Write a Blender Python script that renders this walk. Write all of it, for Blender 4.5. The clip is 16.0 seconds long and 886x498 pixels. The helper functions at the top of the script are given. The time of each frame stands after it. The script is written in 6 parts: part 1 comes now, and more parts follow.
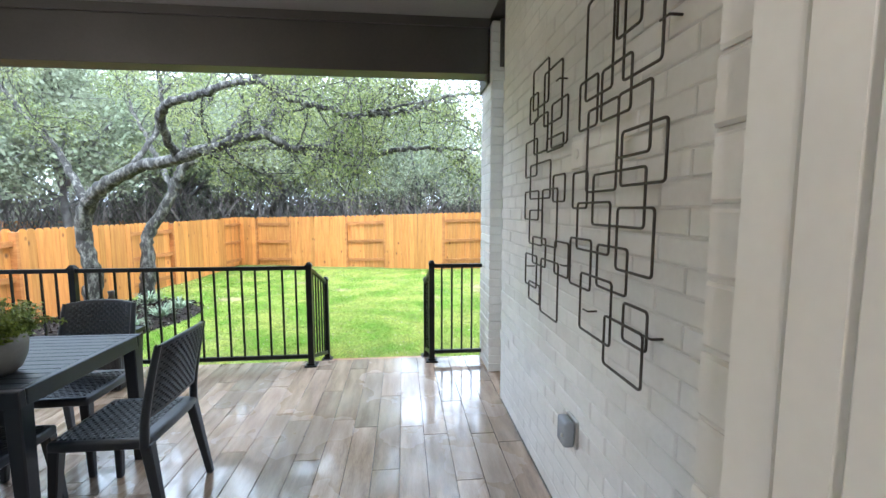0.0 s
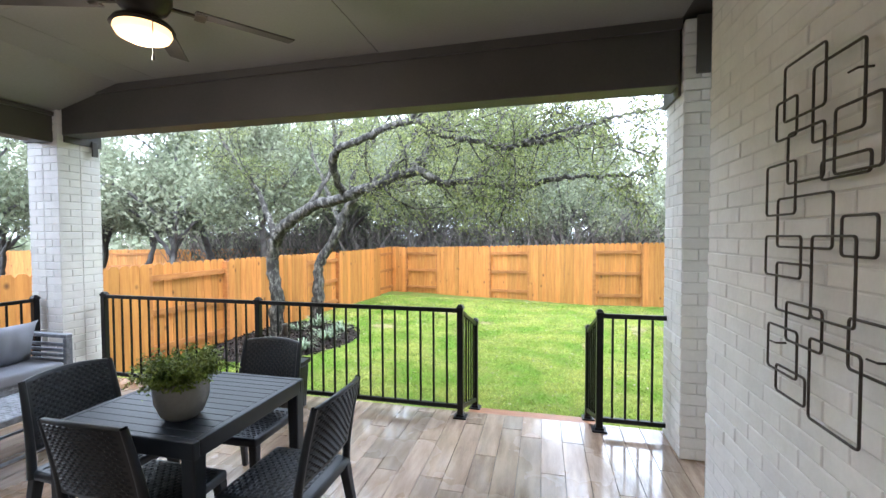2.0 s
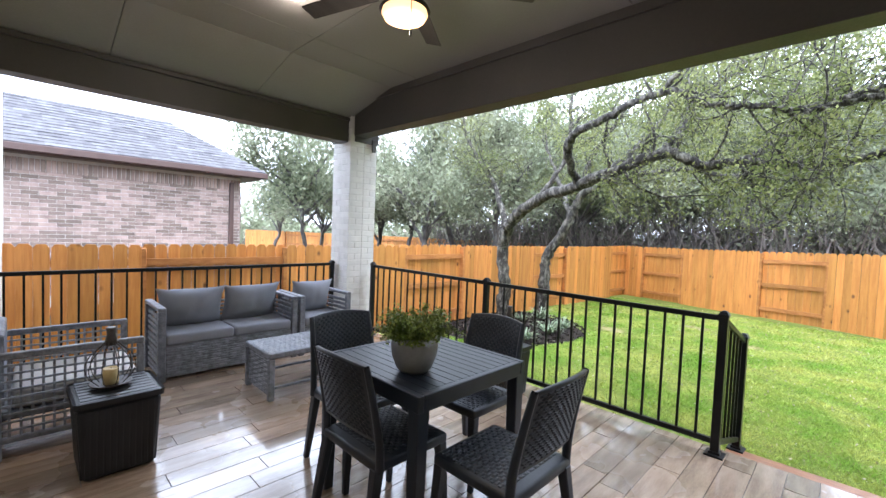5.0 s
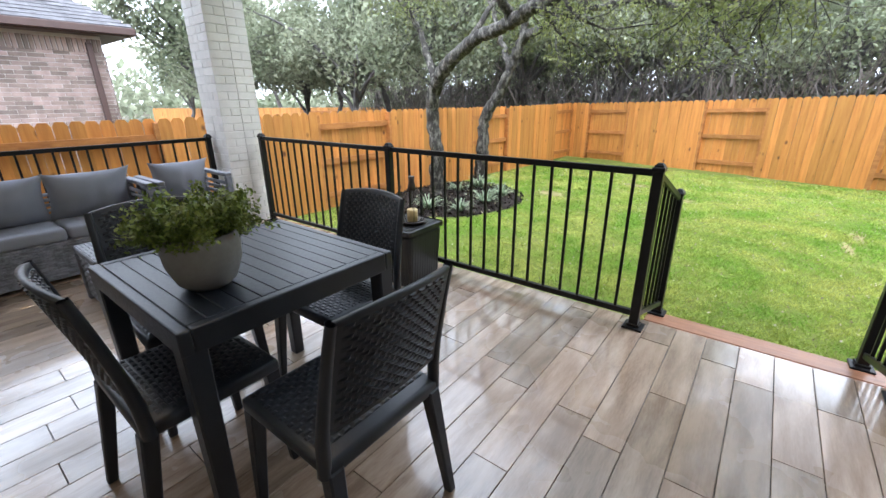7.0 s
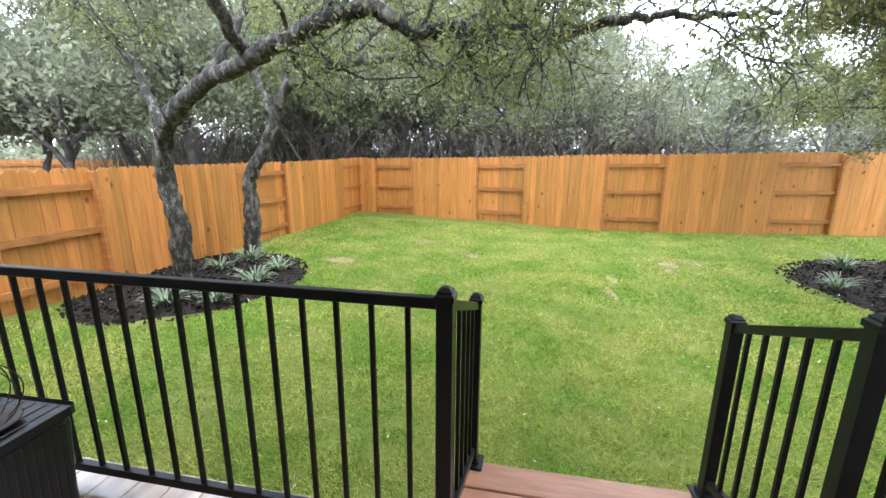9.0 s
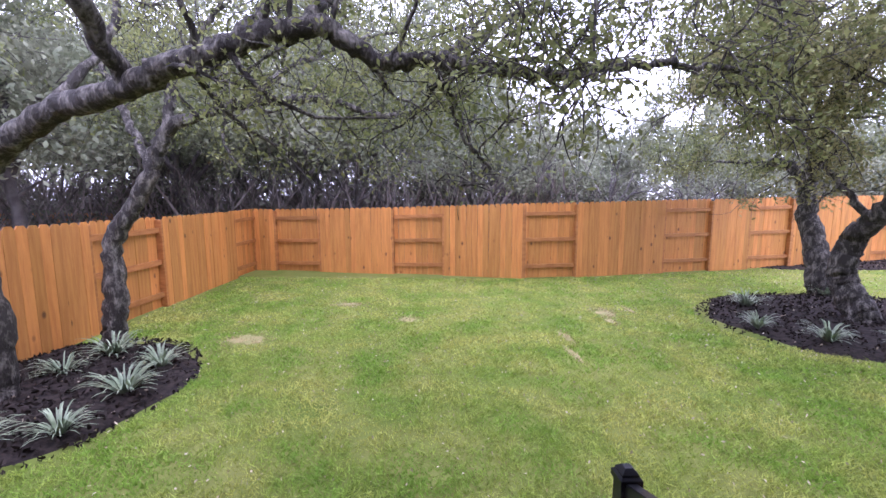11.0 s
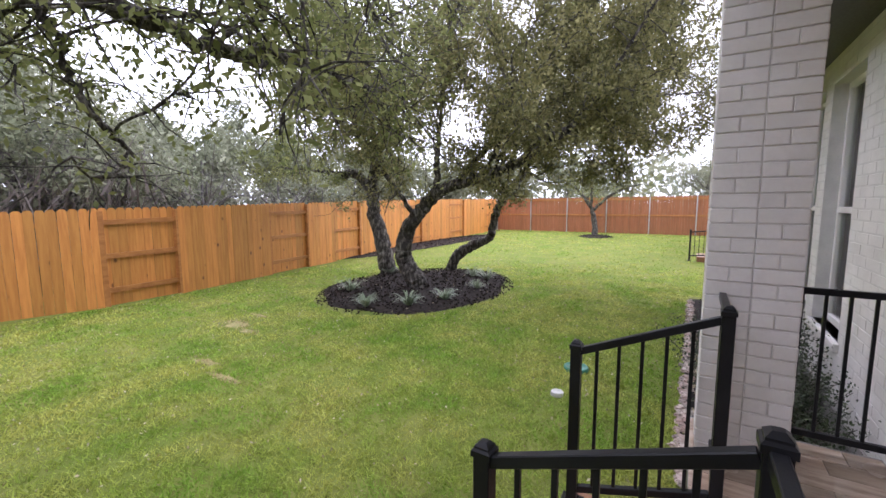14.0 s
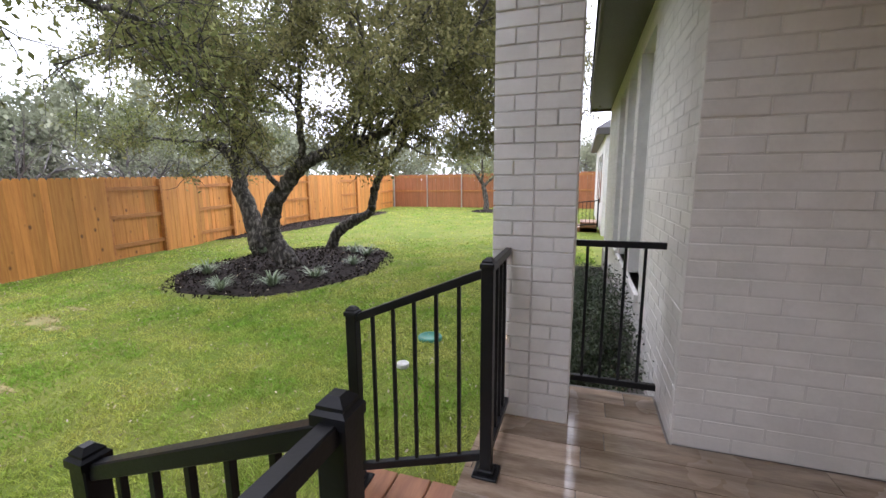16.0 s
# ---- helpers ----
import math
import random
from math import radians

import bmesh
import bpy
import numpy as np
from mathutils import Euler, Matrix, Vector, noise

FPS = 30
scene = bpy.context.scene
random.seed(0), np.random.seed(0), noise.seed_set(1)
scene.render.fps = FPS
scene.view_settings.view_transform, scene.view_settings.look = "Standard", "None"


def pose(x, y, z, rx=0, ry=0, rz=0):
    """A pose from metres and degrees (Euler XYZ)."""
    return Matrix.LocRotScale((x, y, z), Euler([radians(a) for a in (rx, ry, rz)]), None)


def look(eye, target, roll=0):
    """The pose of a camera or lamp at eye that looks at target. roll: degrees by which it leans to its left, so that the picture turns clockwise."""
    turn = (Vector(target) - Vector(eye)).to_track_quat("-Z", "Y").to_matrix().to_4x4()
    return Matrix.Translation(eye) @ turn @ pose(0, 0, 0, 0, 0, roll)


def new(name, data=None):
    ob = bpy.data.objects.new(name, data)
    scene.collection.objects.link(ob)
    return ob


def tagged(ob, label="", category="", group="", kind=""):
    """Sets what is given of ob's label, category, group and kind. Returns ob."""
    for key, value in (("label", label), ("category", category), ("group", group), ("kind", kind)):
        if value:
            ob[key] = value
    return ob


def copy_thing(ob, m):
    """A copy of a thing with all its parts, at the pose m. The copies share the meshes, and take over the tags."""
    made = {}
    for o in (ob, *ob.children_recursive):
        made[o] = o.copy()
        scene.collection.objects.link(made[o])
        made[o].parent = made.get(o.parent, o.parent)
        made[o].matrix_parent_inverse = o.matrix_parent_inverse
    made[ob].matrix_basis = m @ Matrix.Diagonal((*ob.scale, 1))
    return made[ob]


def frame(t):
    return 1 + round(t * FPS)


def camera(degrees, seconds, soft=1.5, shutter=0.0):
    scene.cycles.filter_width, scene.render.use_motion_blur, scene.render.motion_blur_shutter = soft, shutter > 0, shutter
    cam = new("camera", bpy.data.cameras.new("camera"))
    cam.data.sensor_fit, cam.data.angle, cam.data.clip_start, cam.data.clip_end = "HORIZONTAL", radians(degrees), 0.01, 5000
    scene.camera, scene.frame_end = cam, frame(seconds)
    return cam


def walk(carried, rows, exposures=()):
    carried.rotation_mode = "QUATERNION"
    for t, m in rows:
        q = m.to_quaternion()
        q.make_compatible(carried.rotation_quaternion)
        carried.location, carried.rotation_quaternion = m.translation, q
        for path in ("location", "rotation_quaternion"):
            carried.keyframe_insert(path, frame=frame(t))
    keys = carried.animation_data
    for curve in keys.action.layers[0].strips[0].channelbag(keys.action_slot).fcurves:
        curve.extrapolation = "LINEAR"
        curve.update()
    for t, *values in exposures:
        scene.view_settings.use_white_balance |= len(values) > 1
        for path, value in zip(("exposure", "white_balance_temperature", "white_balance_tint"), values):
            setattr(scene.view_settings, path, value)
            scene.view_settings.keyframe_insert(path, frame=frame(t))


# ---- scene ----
cam = camera(94.2, 16.0)
PATH = [
    (0, (-0.012, 0.151, 1.447), (0.179, 2.133, 1.253), 0.0),
    (0.3, (-0.03, 0.162, 1.44), (0.087, 2.15, 1.254), 0.2),
    (0.6, (-0.063, 0.179, 1.449), (-0.023, 2.17, 1.269), 0.1),
    (0.9, (-0.11, 0.222, 1.462), (-0.163, 2.214, 1.294), 0.1),
    (1.2, (-0.149, 0.296, 1.473), (-0.306, 2.284, 1.323), -0.1),
    (1.5, (-0.178, 0.414, 1.485), (-0.454, 2.392, 1.365), -0.0),
    (2, (-0.19, 0.539, 1.543), (-0.662, 2.482, 1.482), -0.2),
    (2.5, (-0.193, 0.576, 1.578), (-0.846, 2.466, 1.584), -0.2),
    (3, (-0.191, 0.602, 1.596), (-1.04, 2.411, 1.671), -0.2),
    (3.5, (-0.19, 0.618, 1.592), (-1.21, 2.334, 1.714), -0.0),
    (4, (-0.205, 0.627, 1.577), (-1.397, 2.228, 1.703), 0.3),
    (4.2, (-0.215, 0.631, 1.557), (-1.471, 2.184, 1.666), 0.5),
    (6.3, (-0.475, 1.178, 1.228), (-1.916, 2.454, 0.684), -0.3),
    (6.5, (-0.467, 1.272, 1.24), (-1.843, 2.59, 0.632), -0.5),
    (7, (-0.439, 1.555, 1.283), (-1.595, 3.038, 0.602), -0.5),
    (7.5, (-0.503, 1.864, 1.251), (-1.388, 3.521, 0.564), -0.2),
    (8, (-0.587, 2.174, 1.29), (-1.226, 3.962, 0.66), 0.2),
    (8.2, (-0.595, 2.308, 1.297), (-1.153, 4.132, 0.695), 0.3),
    (8.7, (-0.614, 2.637, 1.33), (-1.032, 4.524, 0.818), 0.4),
    (10.8, (-1.335, 3.54, 1.449), (-1.3, 5.524, 1.193), -0.0),
    (11, (-1.416, 3.607, 1.443), (-1.267, 5.586, 1.198), -0.1),
    (11.5, (-1.573, 3.736, 1.443), (-1.086, 5.662, 1.214), -0.2),
    (12, (-1.658, 3.918, 1.422), (-0.811, 5.715, 1.189), -0.3),
    (12.2, (-1.685, 3.993, 1.409), (-0.704, 5.723, 1.189), -0.2),
    (12.5, (-1.744, 4.054, 1.418), (-0.581, 5.665, 1.192), -0.1),
    (13, (-1.825, 4.114, 1.426), (-0.411, 5.511, 1.198), -0.4),
    (13.5, (-1.848, 4.124, 1.41), (-0.266, 5.326, 1.186), -0.2),
    (14, (-1.861, 4.113, 1.411), (-0.166, 5.149, 1.185), -0.2),
    (14.5, (-1.826, 4.056, 1.402), (-0.06, 4.963, 1.168), -0.2),
    (15, (-1.682, 3.898, 1.365), (0.127, 4.711, 1.111), -0.2),
    (15.5, (-1.504, 3.743, 1.324), (0.334, 4.476, 1.029), -0.4),
    (16, (-1.357, 3.619, 1.276), (0.513, 4.248, 0.946), -0.4),
]
EXPOSURE = [(0.0, 2.2, 5480, 8), (1.5, 2.1, 5680, 11), (2.5, 1.92, 5800, 13), (4.2, 1.86, 5850, 15), (6.5, 1.66, 6000, 13), (8.7, 1.48, 6150, 12), (10.8, 1.12, 5680, 43), (12.5, 0.91, 5900, 42), (14.0, 0.78, 6350, 28), (16.0, 0.84, 6420, 23)]
walk(cam, [(t, look(eye, target, roll)) for t, eye, target, roll in PATH], EXPOSURE)

# ---- overcast sky and soft sun ----
world = bpy.data.worlds.new("overcast_sky")
scene.world = world
world.use_nodes = True
wn, wl = world.node_tree.nodes, world.node_tree.links
sky = wn.new("ShaderNodeTexSky")
sky.sky_type = "NISHITA"
sky.sun_disc = False
sky.sun_elevation, sky.sun_rotation = radians(52), radians(150)
sky.air_density, sky.dust_density = 1.0, 4.0
grey = wn.new("ShaderNodeHueSaturation")
grey.inputs["Saturation"].default_value = 0.12
cloud = wn.new("ShaderNodeMix")
cloud.data_type = "RGBA"
cloud.inputs[0].default_value = 0.6
cloud.inputs[7].default_value = (15.6, 17.2, 19.3, 1)
wl.new(sky.outputs[0], grey.inputs["Color"])
wl.new(grey.outputs[0], cloud.inputs[6])
wl.new(cloud.outputs[2], wn["Background"].inputs[0])
wn["Background"].inputs[1].default_value = 0.15
sun_data = bpy.data.lights.new("sun", "SUN")
sun_data.energy, sun_data.angle, sun_data.color = 0.6, radians(25), (1.0, 0.97, 0.93)
sun = new("sun", sun_data)
sun.matrix_world = look((6, 10, 14), (1, 4, 0))


# ---- materials ----
def material(name, col, col2=None, rough=0.6, scale=4.0, stretch=(1, 1, 1), bump=0.15, fine=60.0, metal=0.0, rand=0.0, island=0.0,
             spec=0.5, wet=0.0, mix=(0.35, 0.65), emit=0.0, trans=0.0, coat=0.0, deep=0.01, knots=None):
    """Two scales of noise between col and col2, a fine bump, and a change from piece to piece."""
    m = bpy.data.materials.new(name)
    m.use_nodes = True
    n, l = m.node_tree.nodes, m.node_tree.links
    b = n["Principled BSDF"]
    b.inputs["Metallic"].default_value = metal
    b.inputs["Specular IOR Level"].default_value = spec
    geo = n.new("ShaderNodeNewGeometry")
    mp = n.new("ShaderNodeMapping")
    mp.inputs["Scale"].default_value = stretch
    l.new(geo.outputs["Position"], mp.inputs["Vector"])
    vec = mp.outputs[0]
    info = None
    if rand:
        info = n.new("ShaderNodeObjectInfo")
        off = n.new("ShaderNodeVectorMath")
        off.operation = "MULTIPLY_ADD"
        comb = n.new("ShaderNodeCombineXYZ")
        for i in range(3):
            l.new(info.outputs["Random"], comb.inputs[i])
        off.inputs[1].default_value = (37, 53, 19)
        l.new(comb.outputs[0], off.inputs[0])
        l.new(vec, off.inputs[2])
        vec = off.outputs[0]
    big, small = n.new("ShaderNodeTexNoise"), n.new("ShaderNodeTexNoise")
    big.inputs["Scale"].default_value, big.inputs["Detail"].default_value = scale, 6
    small.inputs["Scale"].default_value, small.inputs["Detail"].default_value = fine, 3
    l.new(vec, big.inputs["Vector"])
    l.new(vec, small.inputs["Vector"])
    add = n.new("ShaderNodeMath")
    add.operation = "MULTIPLY_ADD"
    add.inputs[1].default_value = 0.3
    l.new(small.outputs[0], add.inputs[0])
    sub = n.new("ShaderNodeMath")
    sub.operation = "SUBTRACT"
    sub.inputs[1].default_value = 0.15
    l.new(big.outputs[0], sub.inputs[0])
    l.new(sub.outputs[0], add.inputs[2])
    ramp = n.new("ShaderNodeMapRange")
    ramp.inputs[1].default_value, ramp.inputs[2].default_value = mix
    l.new(add.outputs[0], ramp.inputs[0])
    mixc = n.new("ShaderNodeMix")
    mixc.data_type = "RGBA"
    mixc.inputs[6].default_value = (*col, 1)
    mixc.inputs[7].default_value = (*(col2 or [c * 0.8 for c in col]), 1)
    l.new(ramp.outputs[0], mixc.inputs[0])
    out = mixc.outputs[2]
    if knots:
        vor, ring, dark = n.new("ShaderNodeTexVoronoi"), n.new("ShaderNodeMapRange"), n.new("ShaderNodeMix")
        scl = n.new("ShaderNodeMapping")
        scl.inputs["Scale"].default_value = (1 / stretch[0] * 3.8, 1 / stretch[1] * 3.8, 1 / stretch[2] * 2.5)
        l.new(vec, scl.inputs["Vector"])
        l.new(scl.outputs[0], vor.inputs["Vector"])
        vor.inputs["Scale"].default_value = 1.0
        ring.inputs[1].default_value, ring.inputs[2].default_value = 0.06, 0.15
        ring.inputs[3].default_value, ring.inputs[4].default_value = 0.85, 0.0
        dark.data_type = "RGBA"
        dark.inputs[7].default_value = (*knots, 1)
        l.new(vor.outputs["Distance"], ring.inputs[0])
        l.new(ring.outputs[0], dark.inputs[0])
        l.new(out, dark.inputs[6])
        out = dark.outputs[2]
    if rand or island:
        hsv = n.new("ShaderNodeHueSaturation")
        rng = n.new("ShaderNodeMapRange")
        k = rand or island
        rng.inputs[3].default_value, rng.inputs[4].default_value = 1 - k, 1 + k
        l.new(info.outputs["Random"] if rand else geo.outputs["Random Per Island"], rng.inputs[0])
        l.new(rng.outputs[0], hsv.inputs["Value"])
        hue = n.new("ShaderNodeMapRange")
        hue.inputs[3].default_value, hue.inputs[4].default_value = 0.5 + k * 0.018, 0.5 - k * 0.018
        l.new(info.outputs["Random"] if rand else geo.outputs["Random Per Island"], hue.inputs[0])
        l.new(hue.outputs[0], hsv.inputs["Hue"])
        l.new(out, hsv.inputs["Color"])
        out = hsv.outputs[0]
    l.new(out, b.inputs["Base Color"])
    rr = n.new("ShaderNodeMapRange")
    if wet:
        pud = n.new("ShaderNodeTexNoise")
        pud.inputs["Scale"].default_value, pud.inputs["Detail"].default_value = 1.6, 4
        l.new(geo.outputs["Position"], pud.inputs["Vector"])
        rr.inputs[1].default_value, rr.inputs[2].default_value = 0.38, 0.62
        rr.inputs[3].default_value, rr.inputs[4].default_value = rough, wet
        l.new(pud.outputs[0], rr.inputs[0])
        film = n.new("ShaderNodeMapRange")
        film.inputs[1].default_value, film.inputs[2].default_value = 0.42, 0.56
        film.inputs[3].default_value, film.inputs[4].default_value = coat * 0.35, coat
        l.new(pud.outputs[0], film.inputs[0])
        l.new(film.outputs[0], b.inputs["Coat Weight"])
        b.inputs["Coat Roughness"].default_value = 0.06
    else:
        rr.inputs[3].default_value, rr.inputs[4].default_value = max(0.02, rough - 0.12), min(1, rough + 0.12)
        l.new(small.outputs[0], rr.inputs[0])
    l.new(rr.outputs[0], b.inputs["Roughness"])
    if bump:
        bp = n.new("ShaderNodeBump")
        bp.inputs["Strength"].default_value, bp.inputs["Distance"].default_value = bump, deep
        l.new(add.outputs[0], bp.inputs["Height"])
        l.new(bp.outputs[0], b.inputs["Normal"])
    if trans:
        tl, mx = n.new("ShaderNodeBsdfTranslucent"), n.new("ShaderNodeMixShader")
        mx.inputs[0].default_value = trans
        l.new(out, tl.inputs[0])
        l.new(b.outputs[0], mx.inputs[1])
        l.new(tl.outputs[0], mx.inputs[2])
        l.new(mx.outputs[0], n["Material Output"].inputs[0])
    if emit:
        b.inputs["Emission Color"].default_value, b.inputs["Emission Strength"].default_value = (*col, 1), emit
    return m


def glass(name, tint=(0.93, 0.97, 0.96)):
    m = bpy.data.materials.new(name)
    m.use_nodes = True
    n, l = m.node_tree.nodes, m.node_tree.links
    n.remove(n["Principled BSDF"])
    tr, gl, mx, fr = (n.new("ShaderNode" + k) for k in ("BsdfTransparent", "BsdfGlossy", "MixShader", "Fresnel"))
    tr.inputs[0].default_value = (*tint, 1)
    gl.inputs["Roughness"].default_value = 0.01
    fr.inputs[0].default_value = 1.5
    l.new(fr.outputs[0], mx.inputs[0])
    l.new(tr.outputs[0], mx.inputs[1])
    l.new(gl.outputs[0], mx.inputs[2])
    l.new(mx.outputs[0], n["Material Output"].inputs[0])
    return m


M = {
    "brick": material("painted_white_brick", (0.74, 0.725, 0.70), (0.66, 0.645, 0.62), 0.55, 5, bump=0.35, fine=45, rand=0.035),
    "brick_far": material("painted_white_brick_joined", (0.74, 0.725, 0.70), (0.66, 0.645, 0.62), 0.55, 5, bump=0.35, fine=45, island=0.035),
    "mortar": material("painted_mortar", (0.69, 0.675, 0.65), (0.60, 0.59, 0.57), 0.7, 8, bump=0.4),
    "tile": material("wet_wood_look_tile", (0.37, 0.285, 0.21), (0.20, 0.14, 0.095), 0.34, 2.4, (7, 1.1, 1), 0.06, 22, rand=0.3, wet=0.12, mix=(0.34, 0.68), coat=0.9),
    "grout": material("grey_grout", (0.17, 0.155, 0.14), (0.12, 0.11, 0.1), 0.6, 12),
    "beam": material("dark_taupe_paint", (0.062, 0.055, 0.05), (0.052, 0.047, 0.043), 0.5, 2, bump=0.08),
    "ceiling": material("taupe_ceiling_paint", (0.25, 0.232, 0.22), (0.225, 0.208, 0.197), 0.6, 1.2, bump=0.08),
    "white": material("white_trim_paint", (0.78, 0.77, 0.75), (0.72, 0.71, 0.69), 0.4, 3, bump=0.05),
    "stile": material("cream_door_paint", (0.66, 0.62, 0.57), (0.6, 0.56, 0.51), 0.4, 3, bump=0.05),
    "black": material("black_powder_coat", (0.009, 0.0095, 0.011), (0.014, 0.015, 0.017), 0.34, 6, bump=0.08, fine=120, spec=0.22),
    "cedar": material("stained_cedar", (0.57, 0.25, 0.056), (0.45, 0.178, 0.038), 0.55, 2.2, (9, 9, 0.7), 0.3, 12, rand=0.19, knots=(0.09, 0.03, 0.012)),
    "cedar_dark": material("stained_cedar_rail", (0.45, 0.19, 0.05), (0.32, 0.12, 0.03), 0.6, 2.2, (2, 2, 8), 0.25, 12, rand=0.1),
    "cedar_far": material("old_stained_cedar", (0.34, 0.125, 0.05), (0.26, 0.09, 0.035), 0.6, 2.2, (9, 9, 0.7), 0.2, 12, rand=0.12),
    "step": material("redwood_step", (0.36, 0.17, 0.09), (0.25, 0.11, 0.06), 0.35, 3, (1.2, 9, 9), 0.2, 14, rand=0.12),
    "lawn": material("lawn_soil", (0.12, 0.168, 0.03), (0.19, 0.205, 0.055), 0.9, 1.3, bump=0.6, fine=70, spec=0.08),
    "dirt": material("leaf_litter", (0.10, 0.085, 0.06), (0.06, 0.06, 0.035), 0.9, 1.5, bump=0.5, spec=0.05),
    "mulch": material("dark_mulch", (0.018, 0.015, 0.014), (0.045, 0.036, 0.03), 0.9, 14, bump=1.0, fine=60, spec=0.08),
    "chip": material("mulch_chips", (0.016, 0.013, 0.011), (0.038, 0.030, 0.025), 0.9, 20, bump=0.4, island=0.5, spec=0.08),
    "bark": material("wet_oak_bark", (0.038, 0.034, 0.029), (0.24, 0.225, 0.19), 0.75, 15, (1, 1, 0.45), 1.0, 60, mix=(0.46, 0.74), deep=0.045, spec=0.25),
    "bark_far": material("far_bark", (0.075, 0.068, 0.065), (0.14, 0.13, 0.125), 0.8, 6, bump=0.6),
    "leaf": material("live_oak_leaf", (0.165, 0.2, 0.07), (0.27, 0.29, 0.115), 0.6, 1.2, bump=0, fine=6, island=0.34, trans=0.35, spec=0.15),
    "leaf_olive": material("olive_oak_leaf", (0.165, 0.168, 0.066), (0.265, 0.255, 0.11), 0.6, 0.9, bump=0, fine=6, island=0.34, trans=0.35, spec=0.15),
    # distance haze is put into this base colour: paler and greyer than near leaves
    "leaf_hazed": material("hazed_far_oak_leaf", (0.205, 0.235, 0.15), (0.32, 0.335, 0.235), 0.8, 0.35, bump=0, fine=3, island=0.26, trans=0.3, spec=0.15),
    "leaf_grey": material("bare_grey_twigs", (0.24, 0.235, 0.22), (0.30, 0.29, 0.27), 0.8, 0.8, bump=0, fine=5, island=0.3),
    "metal": material("galvanised_steel", (0.55, 0.55, 0.54), (0.45, 0.45, 0.44), 0.4, 8, metal=0.8),
    "lamp_on": material("lit_warm_diffuser", (1.0, 0.62, 0.22), (1.0, 0.64, 0.25), 0.5, 2, bump=0, emit=0.75),
    "bronze": material("oil_rubbed_bronze", (0.03, 0.024, 0.02), (0.045, 0.035, 0.03), 0.4, 6, metal=0.5),
    "blade": material("dark_walnut_blade", (0.035, 0.03, 0.026), (0.026, 0.022, 0.019), 0.7, 3, (6, 1, 1), 0.1),
    "nb_brick": material("tan_brown_brick", (0.33, 0.25, 0.215), (0.24, 0.178, 0.155), 0.8, 6, bump=0.4, island=0.42),
    "nb_mortar": material("pale_mortar", (0.55, 0.52, 0.48), (0.48, 0.45, 0.42), 0.8, 8),
    "shingle": material("grey_shingle", (0.115, 0.113, 0.12), (0.075, 0.073, 0.08), 0.85, 6, bump=0.5, island=0.25),
    "fascia": material("brown_fascia", (0.085, 0.05, 0.042), (0.07, 0.04, 0.034), 0.5, 3),
    "concrete": material("grey_concrete", (0.33, 0.32, 0.30), (0.25, 0.24, 0.23), 0.8, 6, bump=0.4),
    "inside": material("interior_wall_paint", (0.6, 0.56, 0.5), (0.55, 0.51, 0.46), 0.6, 2),
}
GLASS = glass("clear_glass")


# ---- building blocks ----
def box(bm, x0, y0, z0, x1, y1, z1, bevel=0.0, segs=1):
    """A box from corner to corner, with rounded edges if bevel is given."""
    c = Matrix.LocRotScale(((x0 + x1) / 2, (y0 + y1) / 2, (z0 + z1) / 2), None, (abs(x1 - x0), abs(y1 - y0), abs(z1 - z0)))
    vs = bmesh.ops.create_cube(bm, size=1, matrix=c)["verts"]
    if bevel:
        es = list({e for v in vs for e in v.link_edges})
        bmesh.ops.bevel(bm, geom=es, offset=bevel, segments=segs, affect="EDGES", profile=0.5)
    return bm


def cyl(bm, p, q, r0, r1=None, n=12):
    """A capped, tapered rod from p to q."""
    p, q = Vector(p), Vector(q)
    d = q - p
    m = Matrix.Translation((p + q) / 2) @ d.to_track_quat("Z", "Y").to_matrix().to_4x4()
    bmesh.ops.create_cone(bm, cap_ends=True, segments=n, radius1=r0, radius2=r0 if r1 is None else r1, depth=d.length, matrix=m)
    return bm


def lathe(bm, prof, n=24, at=(0, 0, 0)):
    """A turned shape from (radius, height) pairs."""
    rings = []
    for r, z in prof:
        rings.append([bm.verts.new((at[0] + r * math.cos(2 * math.pi * i / n), at[1] + r * math.sin(2 * math.pi * i / n), at[2] + z)) for i in range(n)])
    for a, b in zip(rings, rings[1:]):
        for i in range(n):
            bm.faces.new((a[i], a[(i + 1) % n], b[(i + 1) % n], b[i]))
    bm.faces.new(rings[0][::-1])
    bm.faces.new(rings[-1])
    return bm


def mesh_of(name, bm, mat, smooth=False):
    me = bpy.data.meshes.new(name)
    bmesh.ops.recalc_face_normals(bm, faces=bm.faces)
    bm.to_mesh(me)
    bm.free()
    me.materials.append(M[mat] if isinstance(mat, str) else mat)
    if smooth:
        me.polygons.foreach_set("use_smooth", [True] * len(me.polygons))
    return me


def part(name, bm, mat, parent, label="", smooth=False):
    ob = new(name, mesh_of(name, bm, mat, smooth))
    ob.parent = parent
    return tagged(ob, label)


def piece(name, me, parent, loc, rot=0.0, scale=(1, 1, 1), tilt=(0, 0)):
    """One more object on a shared mesh, under its thing."""
    ob = new(name, me)
    ob.parent = parent
    ob.location, ob.scale = loc, scale
    ob.rotation_euler = (tilt[0], tilt[1], rot)
    return ob


def thing(name, label, category, at=(0, 0, 0), rz=0.0, group="", kind=""):
    ob = new(name)
    ob.empty_display_size = 0.1
    ob.matrix_world = pose(*at, 0, 0, rz)
    return tagged(ob, label, category, group, kind)


def structure(name, bm, mat, label, category):
    return tagged(new(name, mesh_of(name, bm, mat)), label, category, kind="structure")


